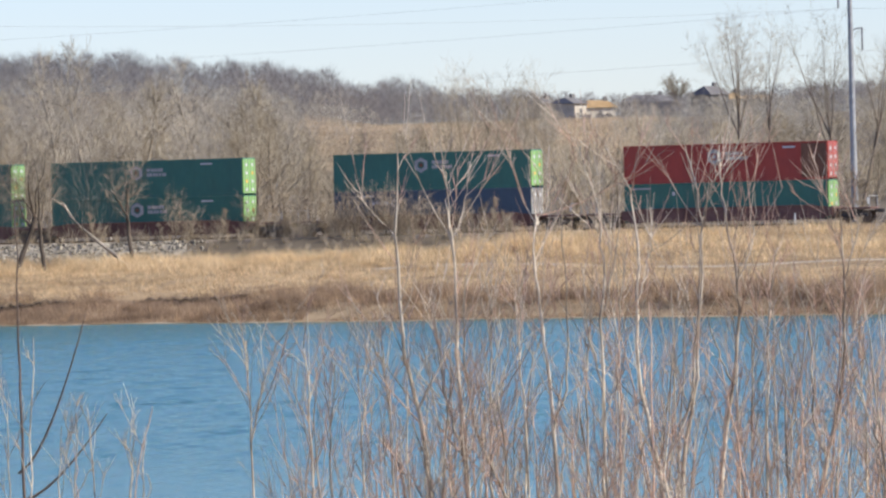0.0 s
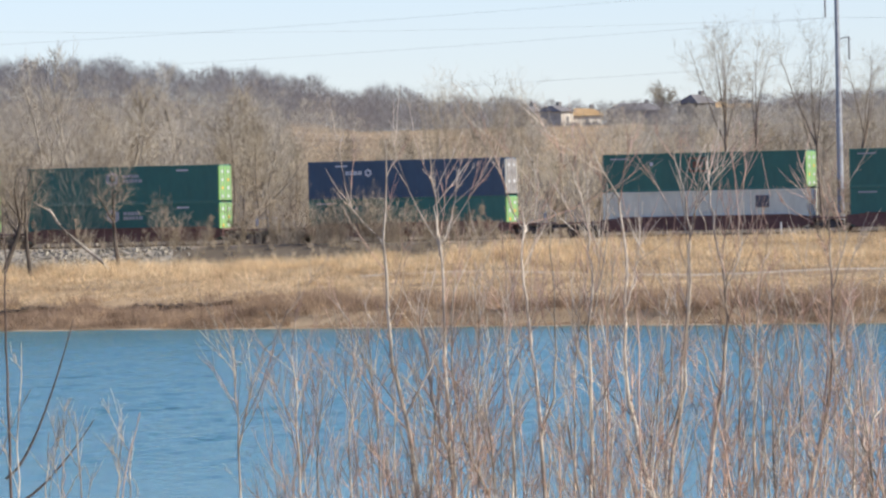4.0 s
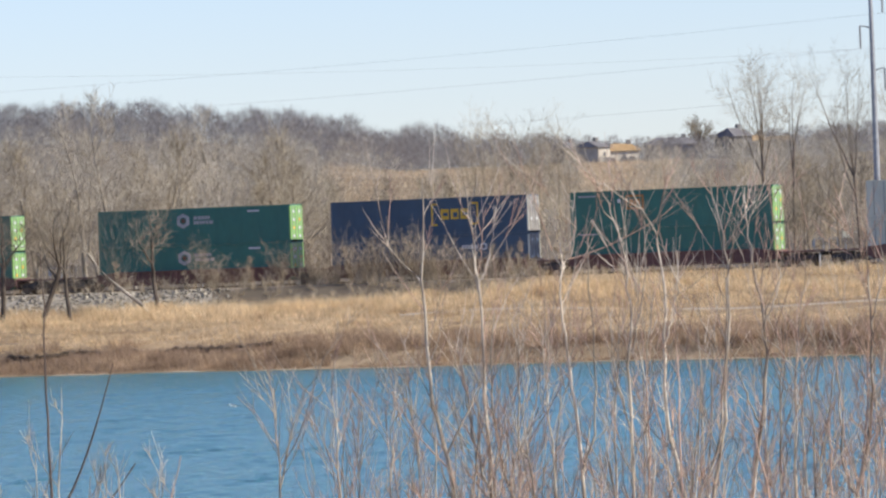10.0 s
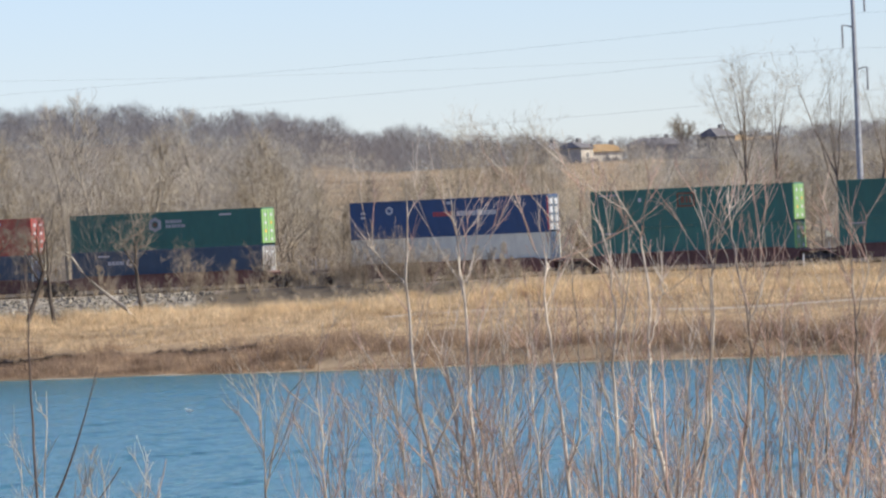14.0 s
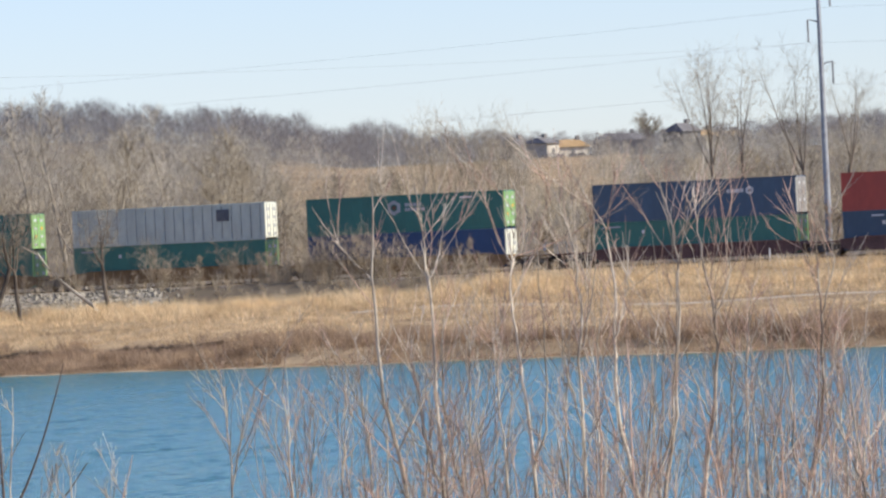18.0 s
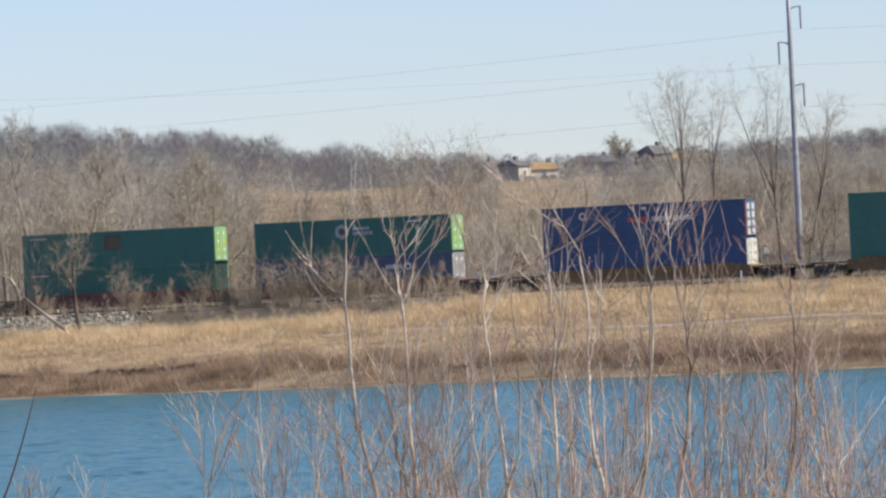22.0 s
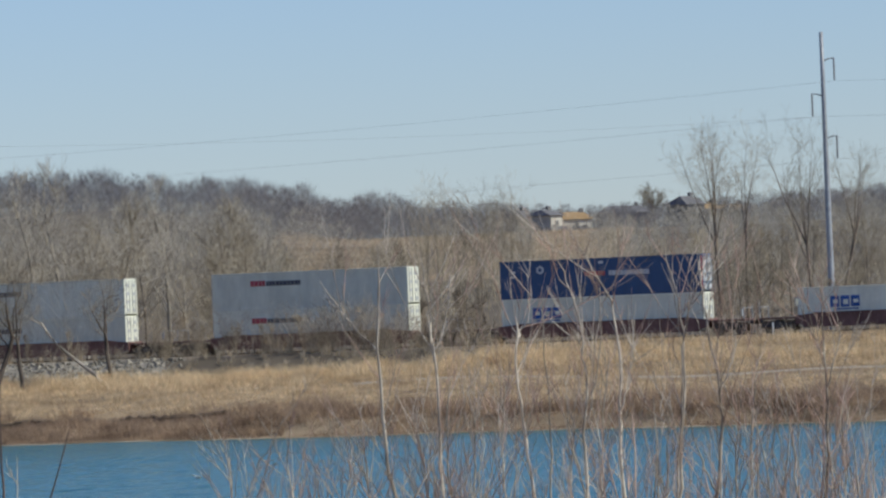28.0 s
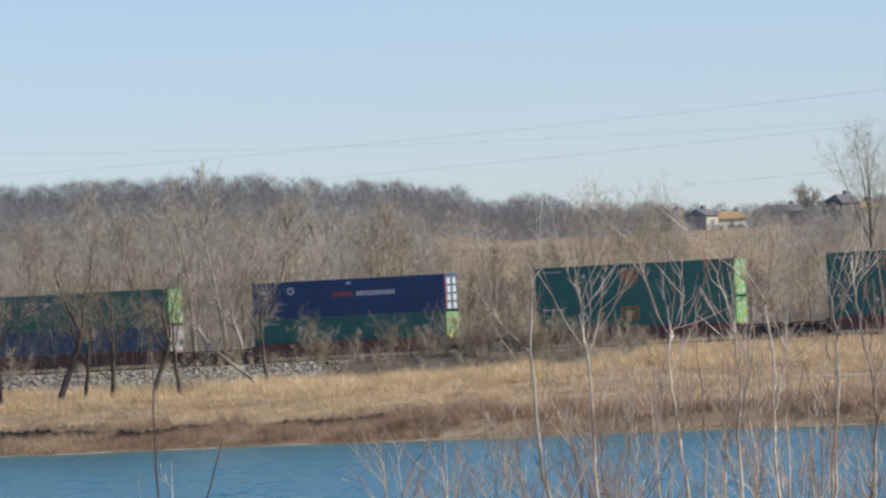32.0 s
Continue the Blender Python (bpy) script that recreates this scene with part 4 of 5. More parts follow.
TREE_KINDS = {
    "tall_a": ("cottonwood", "tall bare cottonwood with a wide airy crown", BARK, TWIGS, (19, 17.8, 6, 25, 0.14, 0.53, 0.055, 11, 8, 0.0042, -0.035)),
    "tall_b": ("cottonwood", "slim bare cottonwood with a high crown", BARK, TWIGS, (15, 16.6, 3, 16, 0.105, 0.58, 0.04, 9, 6, 0.0040)),
    "tall_c": ("cottonwood", "forked bare cottonwood beside the power pole", BARK, TWIGS, (16, 16.2, 5, 27, 0.145, 0.44, 0.055, 10, 7, 0.0041, -0.05)),
    "tall_d": ("cottonwood", "bare cottonwood leaning away from the power pole", BARK, TWIGS, (18, 16.0, 4, 25, 0.145, 0.48, 0.05, 10, 7, 0.0041, 0.24)),
    "far_round": ("oak", "round-crowned dark bare tree between the houses", BARK, TWIGS, (71, 8.8, 12, 62, 0.20, 0.42, 0.08, 9, 8, 0.0085)),
    "far_pale": ("poplar", "pale many-stemmed bare tree before the far meadow", TWIGS, TWIGS, (72, 10.5, 6, 17, 0.10, 0.10, 0.05, 7, 3, 0.0048)),
    "pale_a": ("sycamore", "bare sycamore with pale blotched limbs", PALE_BARK, PALE_BARK, (31, 15.5, 46, 18, 7, 5, 0.24, 0.22)),
    "pale_b": ("sycamore", "pale bare tree in the trackside woods", PALE_BARK, TWIGS, (32, 14.0, 42, 18, 8, 6, 0.22, 0.25)),
    "tall_pale": ("sycamore", "bare sycamore with crooked pale limbs", PALE_BARK, PALE_BARK, (33, 13.5, 5, 34, 0.19, 0.30, 0.10, 9, 6, 0.0075)),
    "tall_pale_b": ("sycamore", "wide pale bare tree with wavy limbs", PALE_BARK, PALE_BARK, (36, 12.5, 6, 42, 0.17, 0.24, 0.12, 9, 6, 0.0075)),
    "wood_a": ("bare_tree", "bare brown tree behind the railway", BARK, TWIGS, (41, 11.5, 45, 16, 8, 6, 0.17, 0.2)),
    "wood_b": ("bare_tree", "bare grey-brown tree with a wide crown", BARK, TWIGS, (42, 9.5, 52, 16, 8, 6, 0.15, 0.18)),
    "wood_c": ("bare_tree", "slender bare tree with many fine twigs", BARK, TWIGS, (43, 12.5, 38, 16, 8, 6, 0.15, 0.25)),
    "dark_a": ("crooked_tree", "crooked dark bare tree between lake and track", DARK_BARK, DARK_TWIGS, (51, 11.8, 3, 40, 0.25, 0.46, 0.15, 10, 9, 0.0075, 0.30)),
    "dark_b": ("crooked_tree", "leaning dark bare tree on the stony bank", DARK_BARK, DARK_TWIGS, (53, 10.4, 3, 44, 0.20, 0.42, 0.17, 10, 9, 0.0075, 0.22)),
    "fan_a": ("shrub", "pale fan-shaped leafless bush on the railway bank", BRUSH, BRUSH, (81, 3.3, 10, 34, 0.032, 0.05, 0.05, 6, 2, 0.005)),
    "fan_b": ("shrub", "tall pale leafless bush beside the track", BRUSH, BRUSH, (82, 3.9, 11, 30, 0.032, 0.05, 0.06, 6, 2, 0.005)),
    "shrub_a": ("shrub", "tangled leafless shrub beside the track", BRUSH, BRUSH, (61, 3.6, 50, 22, 5, 4, 0.05, 0.0, 0.0, 0.010)),
    "shrub_b": ("shrub", "low leafless shrub with spreading stems", BRUSH, BRUSH, (62, 2.6, 62, 24, 5, 4, 0.04, 0.0, 0.0, 0.010)),
    "shrub_c": ("shrub", "upright leafless brush along the railway", BRUSH, BRUSH, (63, 4.6, 34, 22, 5, 4, 0.05, 0.0, 0.0, 0.010)),
}
tree("tall_a", 25.3, 538, 1.0, 0)
tree("far_round", 48.4, 1300, 1.0, 40)
tree("tall_b", 27.5, 541, 1.0, 90)
tree("tall_c", 33.0, 540, 1.0, 10)
tree("tall_d", 34.8, 541, 1.0, 0)
tree("tall_c", 43.5, 545, 0.92, 150)
for x, y, s in ((1.0, 702, 1.12), (2.6, 694, 1.18), (4.6, 705, 1.02), (6.6, 698, 1.05), (8.4, 703, 1.10), (10.2, 696, 1.14), (11.8, 708, 0.85)):
    tree("far_pale", x, y, s, x * 77)
tree("dark_a", -39.0, 488, 1.05, 0)
tree("dark_b", -34.9, 488, 1.0, 0)
tree("dark_a", -31.9, 487.5, 0.84, 20)
tree("dark_b", -29.8, 488, 0.85, 200)
tree("dark_b", -23.2, 490, 0.86, 215)
tree("dark_b", -43.5, 490, 1.0, 330)
rng = random.Random(77)
for x, y, k in ((-29.0, 541, "pale_a"), (-25.0, 545, "pale_b"), (-36.0, 548, "pale_b"), (-32.5, 556, "pale_a"), (-21.0, 552, "pale_a"), (-41.5, 546, "pale_a"), (-47.0, 552, "pale_b"), (-17.0, 560, "pale_b")):
    tree(k, x, y, rng.uniform(0.92, 1.08), rng.uniform(0, 360))
for x, y, k in ((-39.0, 538, "tall_pale"), (-33.5, 537, "tall_pale_b"), (-27.2, 535, "tall_pale"), (-23.0, 538, "tall_pale_b"), (-19.2, 541, "tall_pale"), (-44.5, 540, "tall_pale_b"), (-14.5, 548, "tall_pale_b"), (-30.6, 545, "tall_pale"), (-36.8, 552, "tall_pale_b")):
    tree(k, x, y, rng.uniform(0.9, 1.1), rng.uniform(0, 360))
for i in range(95):
    x = rng.uniform(-62, 52)
    y = 525 - TAN * x + rng.random() ** 1.5 * 150
    left = x < -8
    s = rng.uniform(0.62, 0.95) * (1.0 if left else 0.72)
    tree(rng.choice(("wood_a", "wood_b", "wood_c")), x, y, s, rng.uniform(0, 360))
for i in range(70):
    x = rng.uniform(-55, 50)
    tree(rng.choice(("shrub_a", "shrub_b", "shrub_c")), x, 512 - TAN * x + rng.uniform(0, 16), rng.uniform(0.7, 1.3), rng.uniform(0, 360))
for i in range(18):
    x = rng.uniform(-54, 6) if i < 10 else rng.uniform(-17, 6)
    tree(rng.choice(("shrub_a", "shrub_b", "shrub_c")), x, track_y(x) - rng.uniform(4.2, 6.6), rng.uniform(0.45, 0.75), rng.uniform(0, 360))
for x, k, s, r in ((-14.1, "fan_a", 1.0, 0), (-20.4, "fan_b", 0.95, 40), (-9.8, "fan_b", 0.95, 160), (-8.2, "fan_a", 0.9, 90), (-6.6, "fan_b", 1.02, 250), (-5.0, "fan_a", 1.1, 300), (-3.2, "fan_b", 0.85, 20),
                   (-17.0, "fan_a", 0.6, 120), (-11.9, "fan_a", 0.62, 200), (0.2, "fan_a", 0.7, 75), (-19.2, "fan_a", 0.8, 10),
                   (-7.4, "fan_b", 0.9, 130), (-4.2, "fan_b", 1.0, 210), (-2.1, "fan_a", 0.95, 330), (-1.0, "fan_b", 0.75, 60), (1.6, "fan_a", 0.6, 270)):
    tree(k, x, float(track_y(x)) - 5.2 - (r % 7) * 0.15, s, r)
tree("dark_a", -47.5, 489, 1.05, 340)
tree("dark_b", -37.2, 490, 0.8, 60)

limb = thing("fallen_limb", "pale fallen limb leaning on the stony bank", "branch")
v, f = [], []
tube(v, f, [Vector(p) for p in ((-28.4, 489.8, 8.0), (-27.8, 489.5, 7.0), (-26.8, 489.0, 5.9), (-25.6, 488.4, 4.9), (-24.5, 488.0, 4.0), (-23.9, 487.8, 3.35))], [0.07, 0.10, 0.12, 0.13, 0.14, 0.15], 7)
part("limb", mesh_of("limb", v, f, PALE_BARK, True), limb)
v, f = [], []
tube(v, f, [Vector(p) for p in ((-27.6, 489.4, 6.8), (-28.4, 489.3, 7.9), (-29.6, 489.3, 8.6))], [0.07, 0.05, 0.03], 5)
part("side_branch", mesh_of("side_branch", v, f, PALE_BARK, True), limb)


# ---- woods too far to count ----
def thicket(name, label, spots, blades, width, material, seed, reach=1.0, low=0.15):
    """Many leafless trees: thin trunks and a spray of twigs each."""
    rs = np.random.RandomState(seed)
    verts, count = [], 0
    for x, y, h in spots:
        z = float(land(x, y)) - 0.3
        n = blades
        foot = np.array([x, y, z])
        q = rs.rand(n) ** 0.8
        ang = rs.rand(n) * 6.283
        rad = h * rs.uniform(0.28, 0.50) * np.sqrt(rs.rand(n)) * np.sin(np.clip(q * 2.7 + 0.35, 0, 3.05))
        start = foot + np.stack([rad * np.cos(ang), rad * np.sin(ang), h * (low + (0.87 - low) * q)], -1)
        way = np.stack([np.cos(ang) * 0.55 + rs.normal(0, 0.3, n), np.sin(ang) * 0.55 + rs.normal(0, 0.3, n), 0.55 + rs.rand(n) * 0.8], -1)
        way *= (reach * h * (0.10 + 0.14 * rs.rand(n)) / np.linalg.norm(way, axis=1))[:, None]
        side = np.stack([rs.normal(0, 1, n), rs.normal(0, 0.6, n), rs.normal(0, 0.4, n)], -1)
        side *= (width * (0.6 + 0.8 * rs.rand(n)) / np.linalg.norm(side, axis=1))[:, None]
        verts.append(np.stack([start - side / 2, start + side / 2, start + way], 1).reshape(-1, 3))
        t = width * 0.7
        verts.append(np.array([foot + (-t, 0, 0), foot + (t, 0, 0), foot + (rs.normal(0, 0.4), 0, h * 0.85)]))
        verts.append(np.array([foot + (0, -t, 0), foot + (0, t, 0), foot + (rs.normal(0, 0.4), 0, h * 0.85)]))
    verts = np.concatenate(verts)
    faces = np.arange(len(verts)).reshape(-1, 3)
    return thing(name, label, "woods", kind="stuff", data=mesh_of(name, verts.tolist(), faces.tolist(), material))


def fans(name, label, spots, stems, width, material, seed):
    """Low brush: sheaves of thin stems that spread from the ground, each with side twigs."""
    rs = np.random.RandomState(seed)
    verts = []
    for x, y, h in spots:
        n = stems
        foot = np.array([x, y, float(land(x, y)) - 0.05]) + np.stack([rs.normal(0, h * 0.10, n), rs.normal(0, h * 0.08, n), np.zeros(n)], -1)
        way = np.stack([rs.normal(0, 0.38, n), rs.normal(0, 0.3, n), np.ones(n)], -1)
        way *= (h * (0.45 + 0.6 * rs.rand(n)) / np.linalg.norm(way, axis=1))[:, None]
        side = np.stack([rs.normal(0, 1, n), rs.normal(0, 0.5, n), np.zeros(n)], -1)
        side *= (width / np.linalg.norm(side, axis=1))[:, None]
        verts.append(np.stack([foot - side / 2, foot + side / 2, foot + way], 1).reshape(-1, 3))
        for _ in range(3):
            q = 0.35 + 0.55 * rs.rand(n)
            root = foot + way * q[:, None]
            twig = way * 0.30 + np.stack([rs.normal(0, 0.17, n), rs.normal(0, 0.14, n), rs.normal(0.08, 0.06, n)], -1) * h * 0.6
            verts.append(np.stack([root - side * 0.3, root + side * 0.3, root + twig], 1).reshape(-1, 3))
    verts = np.concatenate(verts)
    return thing(name, label, "brush", kind="stuff", data=mesh_of(name, verts.tolist(), np.arange(len(verts)).reshape(-1, 3).tolist(), material))


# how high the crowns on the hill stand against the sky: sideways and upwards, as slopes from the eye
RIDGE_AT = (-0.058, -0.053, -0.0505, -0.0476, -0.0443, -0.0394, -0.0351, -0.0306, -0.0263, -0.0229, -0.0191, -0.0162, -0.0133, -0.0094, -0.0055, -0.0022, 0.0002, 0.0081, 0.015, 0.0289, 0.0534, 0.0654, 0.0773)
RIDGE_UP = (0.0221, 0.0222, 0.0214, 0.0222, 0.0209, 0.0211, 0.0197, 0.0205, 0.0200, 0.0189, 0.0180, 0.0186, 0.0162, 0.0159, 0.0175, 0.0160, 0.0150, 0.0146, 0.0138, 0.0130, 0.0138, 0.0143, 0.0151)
rs = np.random.RandomState(9)
spots = []
for _ in range(95):
    x = rs.uniform(-56, 14)
    e = rs.uniform(3.4, 11)
    spots.append((x, float(track_y(x)) - e, rs.uniform(0.4, 1.1)))
for _ in range(62):
    x = rs.normal(-4.0, 6.5)
    spots.append((x, float(track_y(x)) - rs.uniform(4.2, 6.4), rs.uniform(1.0, 2.6) * (1 if x < 4 else 0.6)))
for _ in range(20):
    x = rs.normal(-22, 9)
    spots.append((x, float(track_y(x)) - rs.uniform(4.4, 6.2), rs.uniform(1.0, 2.2)))
for _ in range(60):
    x = rs.uniform(12, 52)
    spots.append((x, float(track_y(x)) - rs.uniform(5, 9), rs.uniform(0.4, 0.9)))
for _ in range(120):
    x = rs.uniform(-19.5, 3)
    spots.append((x, float(track_y(x)) - rs.uniform(7.2, 12.4), rs.uniform(0.35, 1.0)))
fans("trackside_brush", "tan leafless brush along the railway bank", spots, 24, 0.024, BRUSH_FINE, 3)
spots = []
for _ in range(34):
    x = rs.uniform(-58, -24)
    spots.append((x, float(track_y(x)) - rs.uniform(4, 11), rs.uniform(5.5, 9.5)))
thicket("bank_saplings", "thin leafless saplings on the stony bank", spots, 100, 0.017, DARK_TWIGS, 5, 1.2)
spots = []
for _ in range(620):
    x = rs.uniform(-85, 75)
    y = 560 + rs.rand() * 260
    spots.append((x * y / 620, y, rs.uniform(3.5, 7.0) * (1.25 if x < -12 else 0.85)))
thicket("brushwood", "bare grey-brown brushwood behind the railway", spots, 140, 0.055, NEAR_WOODS, 1)
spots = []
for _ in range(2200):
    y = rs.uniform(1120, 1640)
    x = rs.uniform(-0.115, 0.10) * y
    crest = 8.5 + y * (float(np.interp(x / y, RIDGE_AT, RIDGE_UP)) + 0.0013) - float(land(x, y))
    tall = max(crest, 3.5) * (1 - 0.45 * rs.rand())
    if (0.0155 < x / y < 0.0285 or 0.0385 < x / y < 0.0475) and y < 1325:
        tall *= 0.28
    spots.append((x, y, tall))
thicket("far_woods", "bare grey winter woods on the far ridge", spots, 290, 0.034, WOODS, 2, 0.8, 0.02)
spots = []
for _ in range(950):
    y = rs.uniform(790, 1135)
    x = rs.uniform(-0.105, 0.095) * y
    if (-0.021 < x / y < 0.012 and rs.rand() < 0.78) or 0.018 < x / y < 0.0275:
        continue
    spots.append((x, y, rs.uniform(4, 8) if x < -6 else rs.uniform(2.5, 5)))
thicket("slope_woods", "bare tan winter woods on the lower slope", spots, 200, 0.046, SLOPE_WOODS, 12, 0.8, 0.02)


# ---- grass ----
def blades(name, label, n, seed, where, height, width, material):
    rs = np.random.RandomState(seed)
    x, y = where(rs, n)
    h = height(rs, x, y)
    z = land(x, y)
    w = width * (0.6 + 0.8 * rs.rand(len(x)))
    a = rs.rand(len(x)) * 3.1416
    dx, dy = np.cos(a) * w / 2, np.sin(a) * w / 2
    lx, ly = rs.normal(-0.15, 0.45, len(x)) * h, rs.normal(0, 0.18, len(x)) * h
    verts = np.stack([np.stack([x - dx, y - dy, z - 0.05], -1), np.stack([x + dx, y + dy, z - 0.05], -1), np.stack([x + lx, y + ly, z + h], -1)], 1).reshape(-1, 3)
    return thing(name, label, "grass", kind="stuff", data=mesh_of(name, verts.tolist(), np.arange(len(verts)).reshape(-1, 3).tolist(), material))


def meadow_spots(rs, n):
    y = rs.uniform(770, 1130, n)
    return rs.uniform(-0.024, 0.034, n) * y, y


blades("far_meadow", "tan dead grass on the far slope", 40000, 25, meadow_spots, lambda rs, x, y: 0.25 + 0.4 * rs.rand(len(x)), 0.07, MEADOW)


def field_spots(rs, n):
    x = rs.uniform(-58, 54, n)
    q = rs.rand(n)
    y = shore_y(x) + 6 + q * (track_y(x) - np.where(x < 1, 13.2, 7) - shore_y(x) - 6)
    return x, y


def field_height(rs, x, y):
    clump = 0.5 + 0.5 * np.sin(x * 0.8 + np.sin(y * 0.35) * 2) * np.sin(y * 0.27 + x * 0.13)
    far = np.clip((y - shore_y(x) - 25) / 30, 0, 1)
    tuft = np.clip(np.sin(x * 3.1 + 2 * np.sin(y * 0.8)) * np.sin(y * 0.9 + 1.3 * np.sin(x * 1.1)), 0, 1)
    h = (0.10 + 0.40 * clump + 0.34 * tuft) * (0.4 + 0.8 * rs.rand(len(x))) * (0.7 + 0.4 * far)
    off = y - path_y(x)
    mown = (off > -9.6) & (off < 1.0) & (x > 15)      # short beside the path
    worn = (np.abs(off + 0.6) < np.where(x > 15, 1.0, 0.8) + 0.4 * np.sin(x * 1.3)) & (x > -13)
    return np.where(worn, h * 0.12, np.where(mown, h * 0.45, h))


blades("tall_grass", "golden dry grass on the lake bank", 230000, 21, field_spots, field_height, 0.034, STRAW)


def brink_spots(rs, n):
    x = rs.uniform(-58, 54, n)
    return x, shore_y(x) + 0.45 + rs.rand(n) ** 2.0 * 12


def brink_height(rs, x, y):
    swell = 0.55 + 0.45 * np.sin(x * 0.43 + 2) * np.sin(x * 0.17) * np.sin(y * 0.4)
    return swell * (0.25 + 0.65 * rs.rand(len(x))) * np.clip((y - shore_y(x)) / 1.8, 0.6, 1)


blades("shore_sedge", "dark brown sedge and weeds above the waterline", 62000, 22, brink_spots, brink_height, 0.034, SEDGE)


def low_weed_spots(rs, n):
    x = rs.uniform(-58, -9, n)
    return x, shore_y(x) + 1.2 + rs.rand(n) * np.maximum((cut_y(x) - shore_y(x) - 1.2) * np.clip((-9 - x) / 7, 0.3, 1), 0.5)


def cut_spots(rs, n):
    x = -14 - 44 * rs.rand(n)
    return x, cut_y(x) - 0.4 + rs.normal(0, 0.3, n)


blades("low_weeds", "low brown weeds along the shore", 20000, 27, low_weed_spots, lambda rs, x, y: 0.2 + 0.5 * rs.rand(len(x)), 0.036, SEDGE)
blades("cut_edge_weeds", "dark dead weeds on the broken edge of the bank", 9000, 28, cut_spots, lambda rs, x, y: 0.12 + 0.4 * rs.rand(len(x)), 0.036, DARK_STEM)


def clump_spots(rs, n):
    c = rs.randint(0, 240, n)
    cx, ce = np.random.RandomState(70).uniform(-56, 52, 240), np.random.RandomState(71).uniform(13.5, 29, 240)
    x = cx[c] + rs.normal(0, 0.8, n)
    return x, track_y(x) - np.where(cx[c] > 1, ce[c] - 4, ce[c] + 1) + rs.normal(0, 0.6, n)


def fringe_spots(rs, n):
    c = rs.randint(0, 110, n)
    cx = np.random.RandomState(75).uniform(-56, 10, 110)
    x = cx[c] + rs.normal(0, 0.55, n)
    return x, track_y(x) - 14.2 - 4.5 * np.random.RandomState(76).rand(110)[c] + rs.normal(0, 0.35, n)


blades("bank_fringe", "tall golden grass at the foot of the railway bank", 34000, 26, fringe_spots, lambda rs, x, y: 0.35 + 1.05 * rs.rand(len(x)) ** 1.3, 0.036, GOLD_GRASS)
blades("grass_clumps", "bright golden clumps of tall dry grass", 42000, 23, clump_spots, lambda rs, x, y: 0.35 + 0.75 * rs.rand(len(x)) ** 1.5, 0.034, GOLD_GRASS)


def tangle_spots(rs, n):
    c = rs.randint(0, 150, n)
    cx, cs = np.random.RandomState(72).uniform(-30, 50, 150), np.random.RandomState(73).uniform(3, 17, 150)
    x = cx[c] + rs.normal(0, 0.7, n)
    return x, shore_y(x) + np.maximum(cs[c] + rs.normal(0, 0.7, n), 1.5)


blades("weed_tangle", "reddish brown weeds in patches on the bank", 30000, 24, tangle_spots, lambda rs, x, y: 0.3 + 0.8 * rs.rand(len(x)), 0.032, SEDGE)


# ---- willow saplings on the near bank ----
def bending(rng, way, per, crook):
    """A smooth rising line through the given places, with the small kinks at each bud."""
    lean = []
    for i in range(len(way)):
        a, b = way[max(i - 1, 0)], way[min(i + 1, len(way) - 1)]
        lean.append((b - a) / max(b.z - a.z, 0.02))
    pts = []
    for i in range(len(way) - 1):
        a, b = way[i], way[i + 1]
        rise = b.z - a.z
        for k in range(per):
            q = k / per
            p = a * (2 * q ** 3 - 3 * q * q + 1) + lean[i] * rise * (q ** 3 - 2 * q * q + q) + b * (3 * q * q - 2 * q ** 3) + lean[i + 1] * rise * (q ** 3 - q * q)
            pts.append(p + Vector((rng.gauss(0, crook), rng.gauss(0, crook), 0)) * (1 if i + k else 0))
    return pts + [Vector(way[-1])]


def twiggy(rng, bp, length, count, tone):
    """The thin straight shoots along one branch."""
    v, f = [], []
    m = len(bp) - 1
    for _ in range(count):
        b = rng.randint(m // 3, m - 1)
        out = aside(rng, bp[b + 1] - bp[b], rng.uniform(18, 42)) + Vector((0, 0, 0.2))
        tp = stem(rng, bp[b].lerp(bp[b + 1], rng.random()), out, length * rng.uniform(0.25, 0.70), 4, 0.05, 0.05)
        tube(v, f, tp, taper(0.0016, 0.0006, 5), 3)
        for _ in range(1):      # side buds
            c = rng.randint(1, 3)
            sp = stem(rng, tp[c], aside(rng, tp[c + 1] - tp[c], rng.uniform(25, 50)), length * rng.uniform(0.06, 0.16), 1, 0.05, 0.05)
            tube(v, f, sp, [0.0008, 0.0005], 3)
    return mesh_of("shoot_spray", v, f, tone, True)


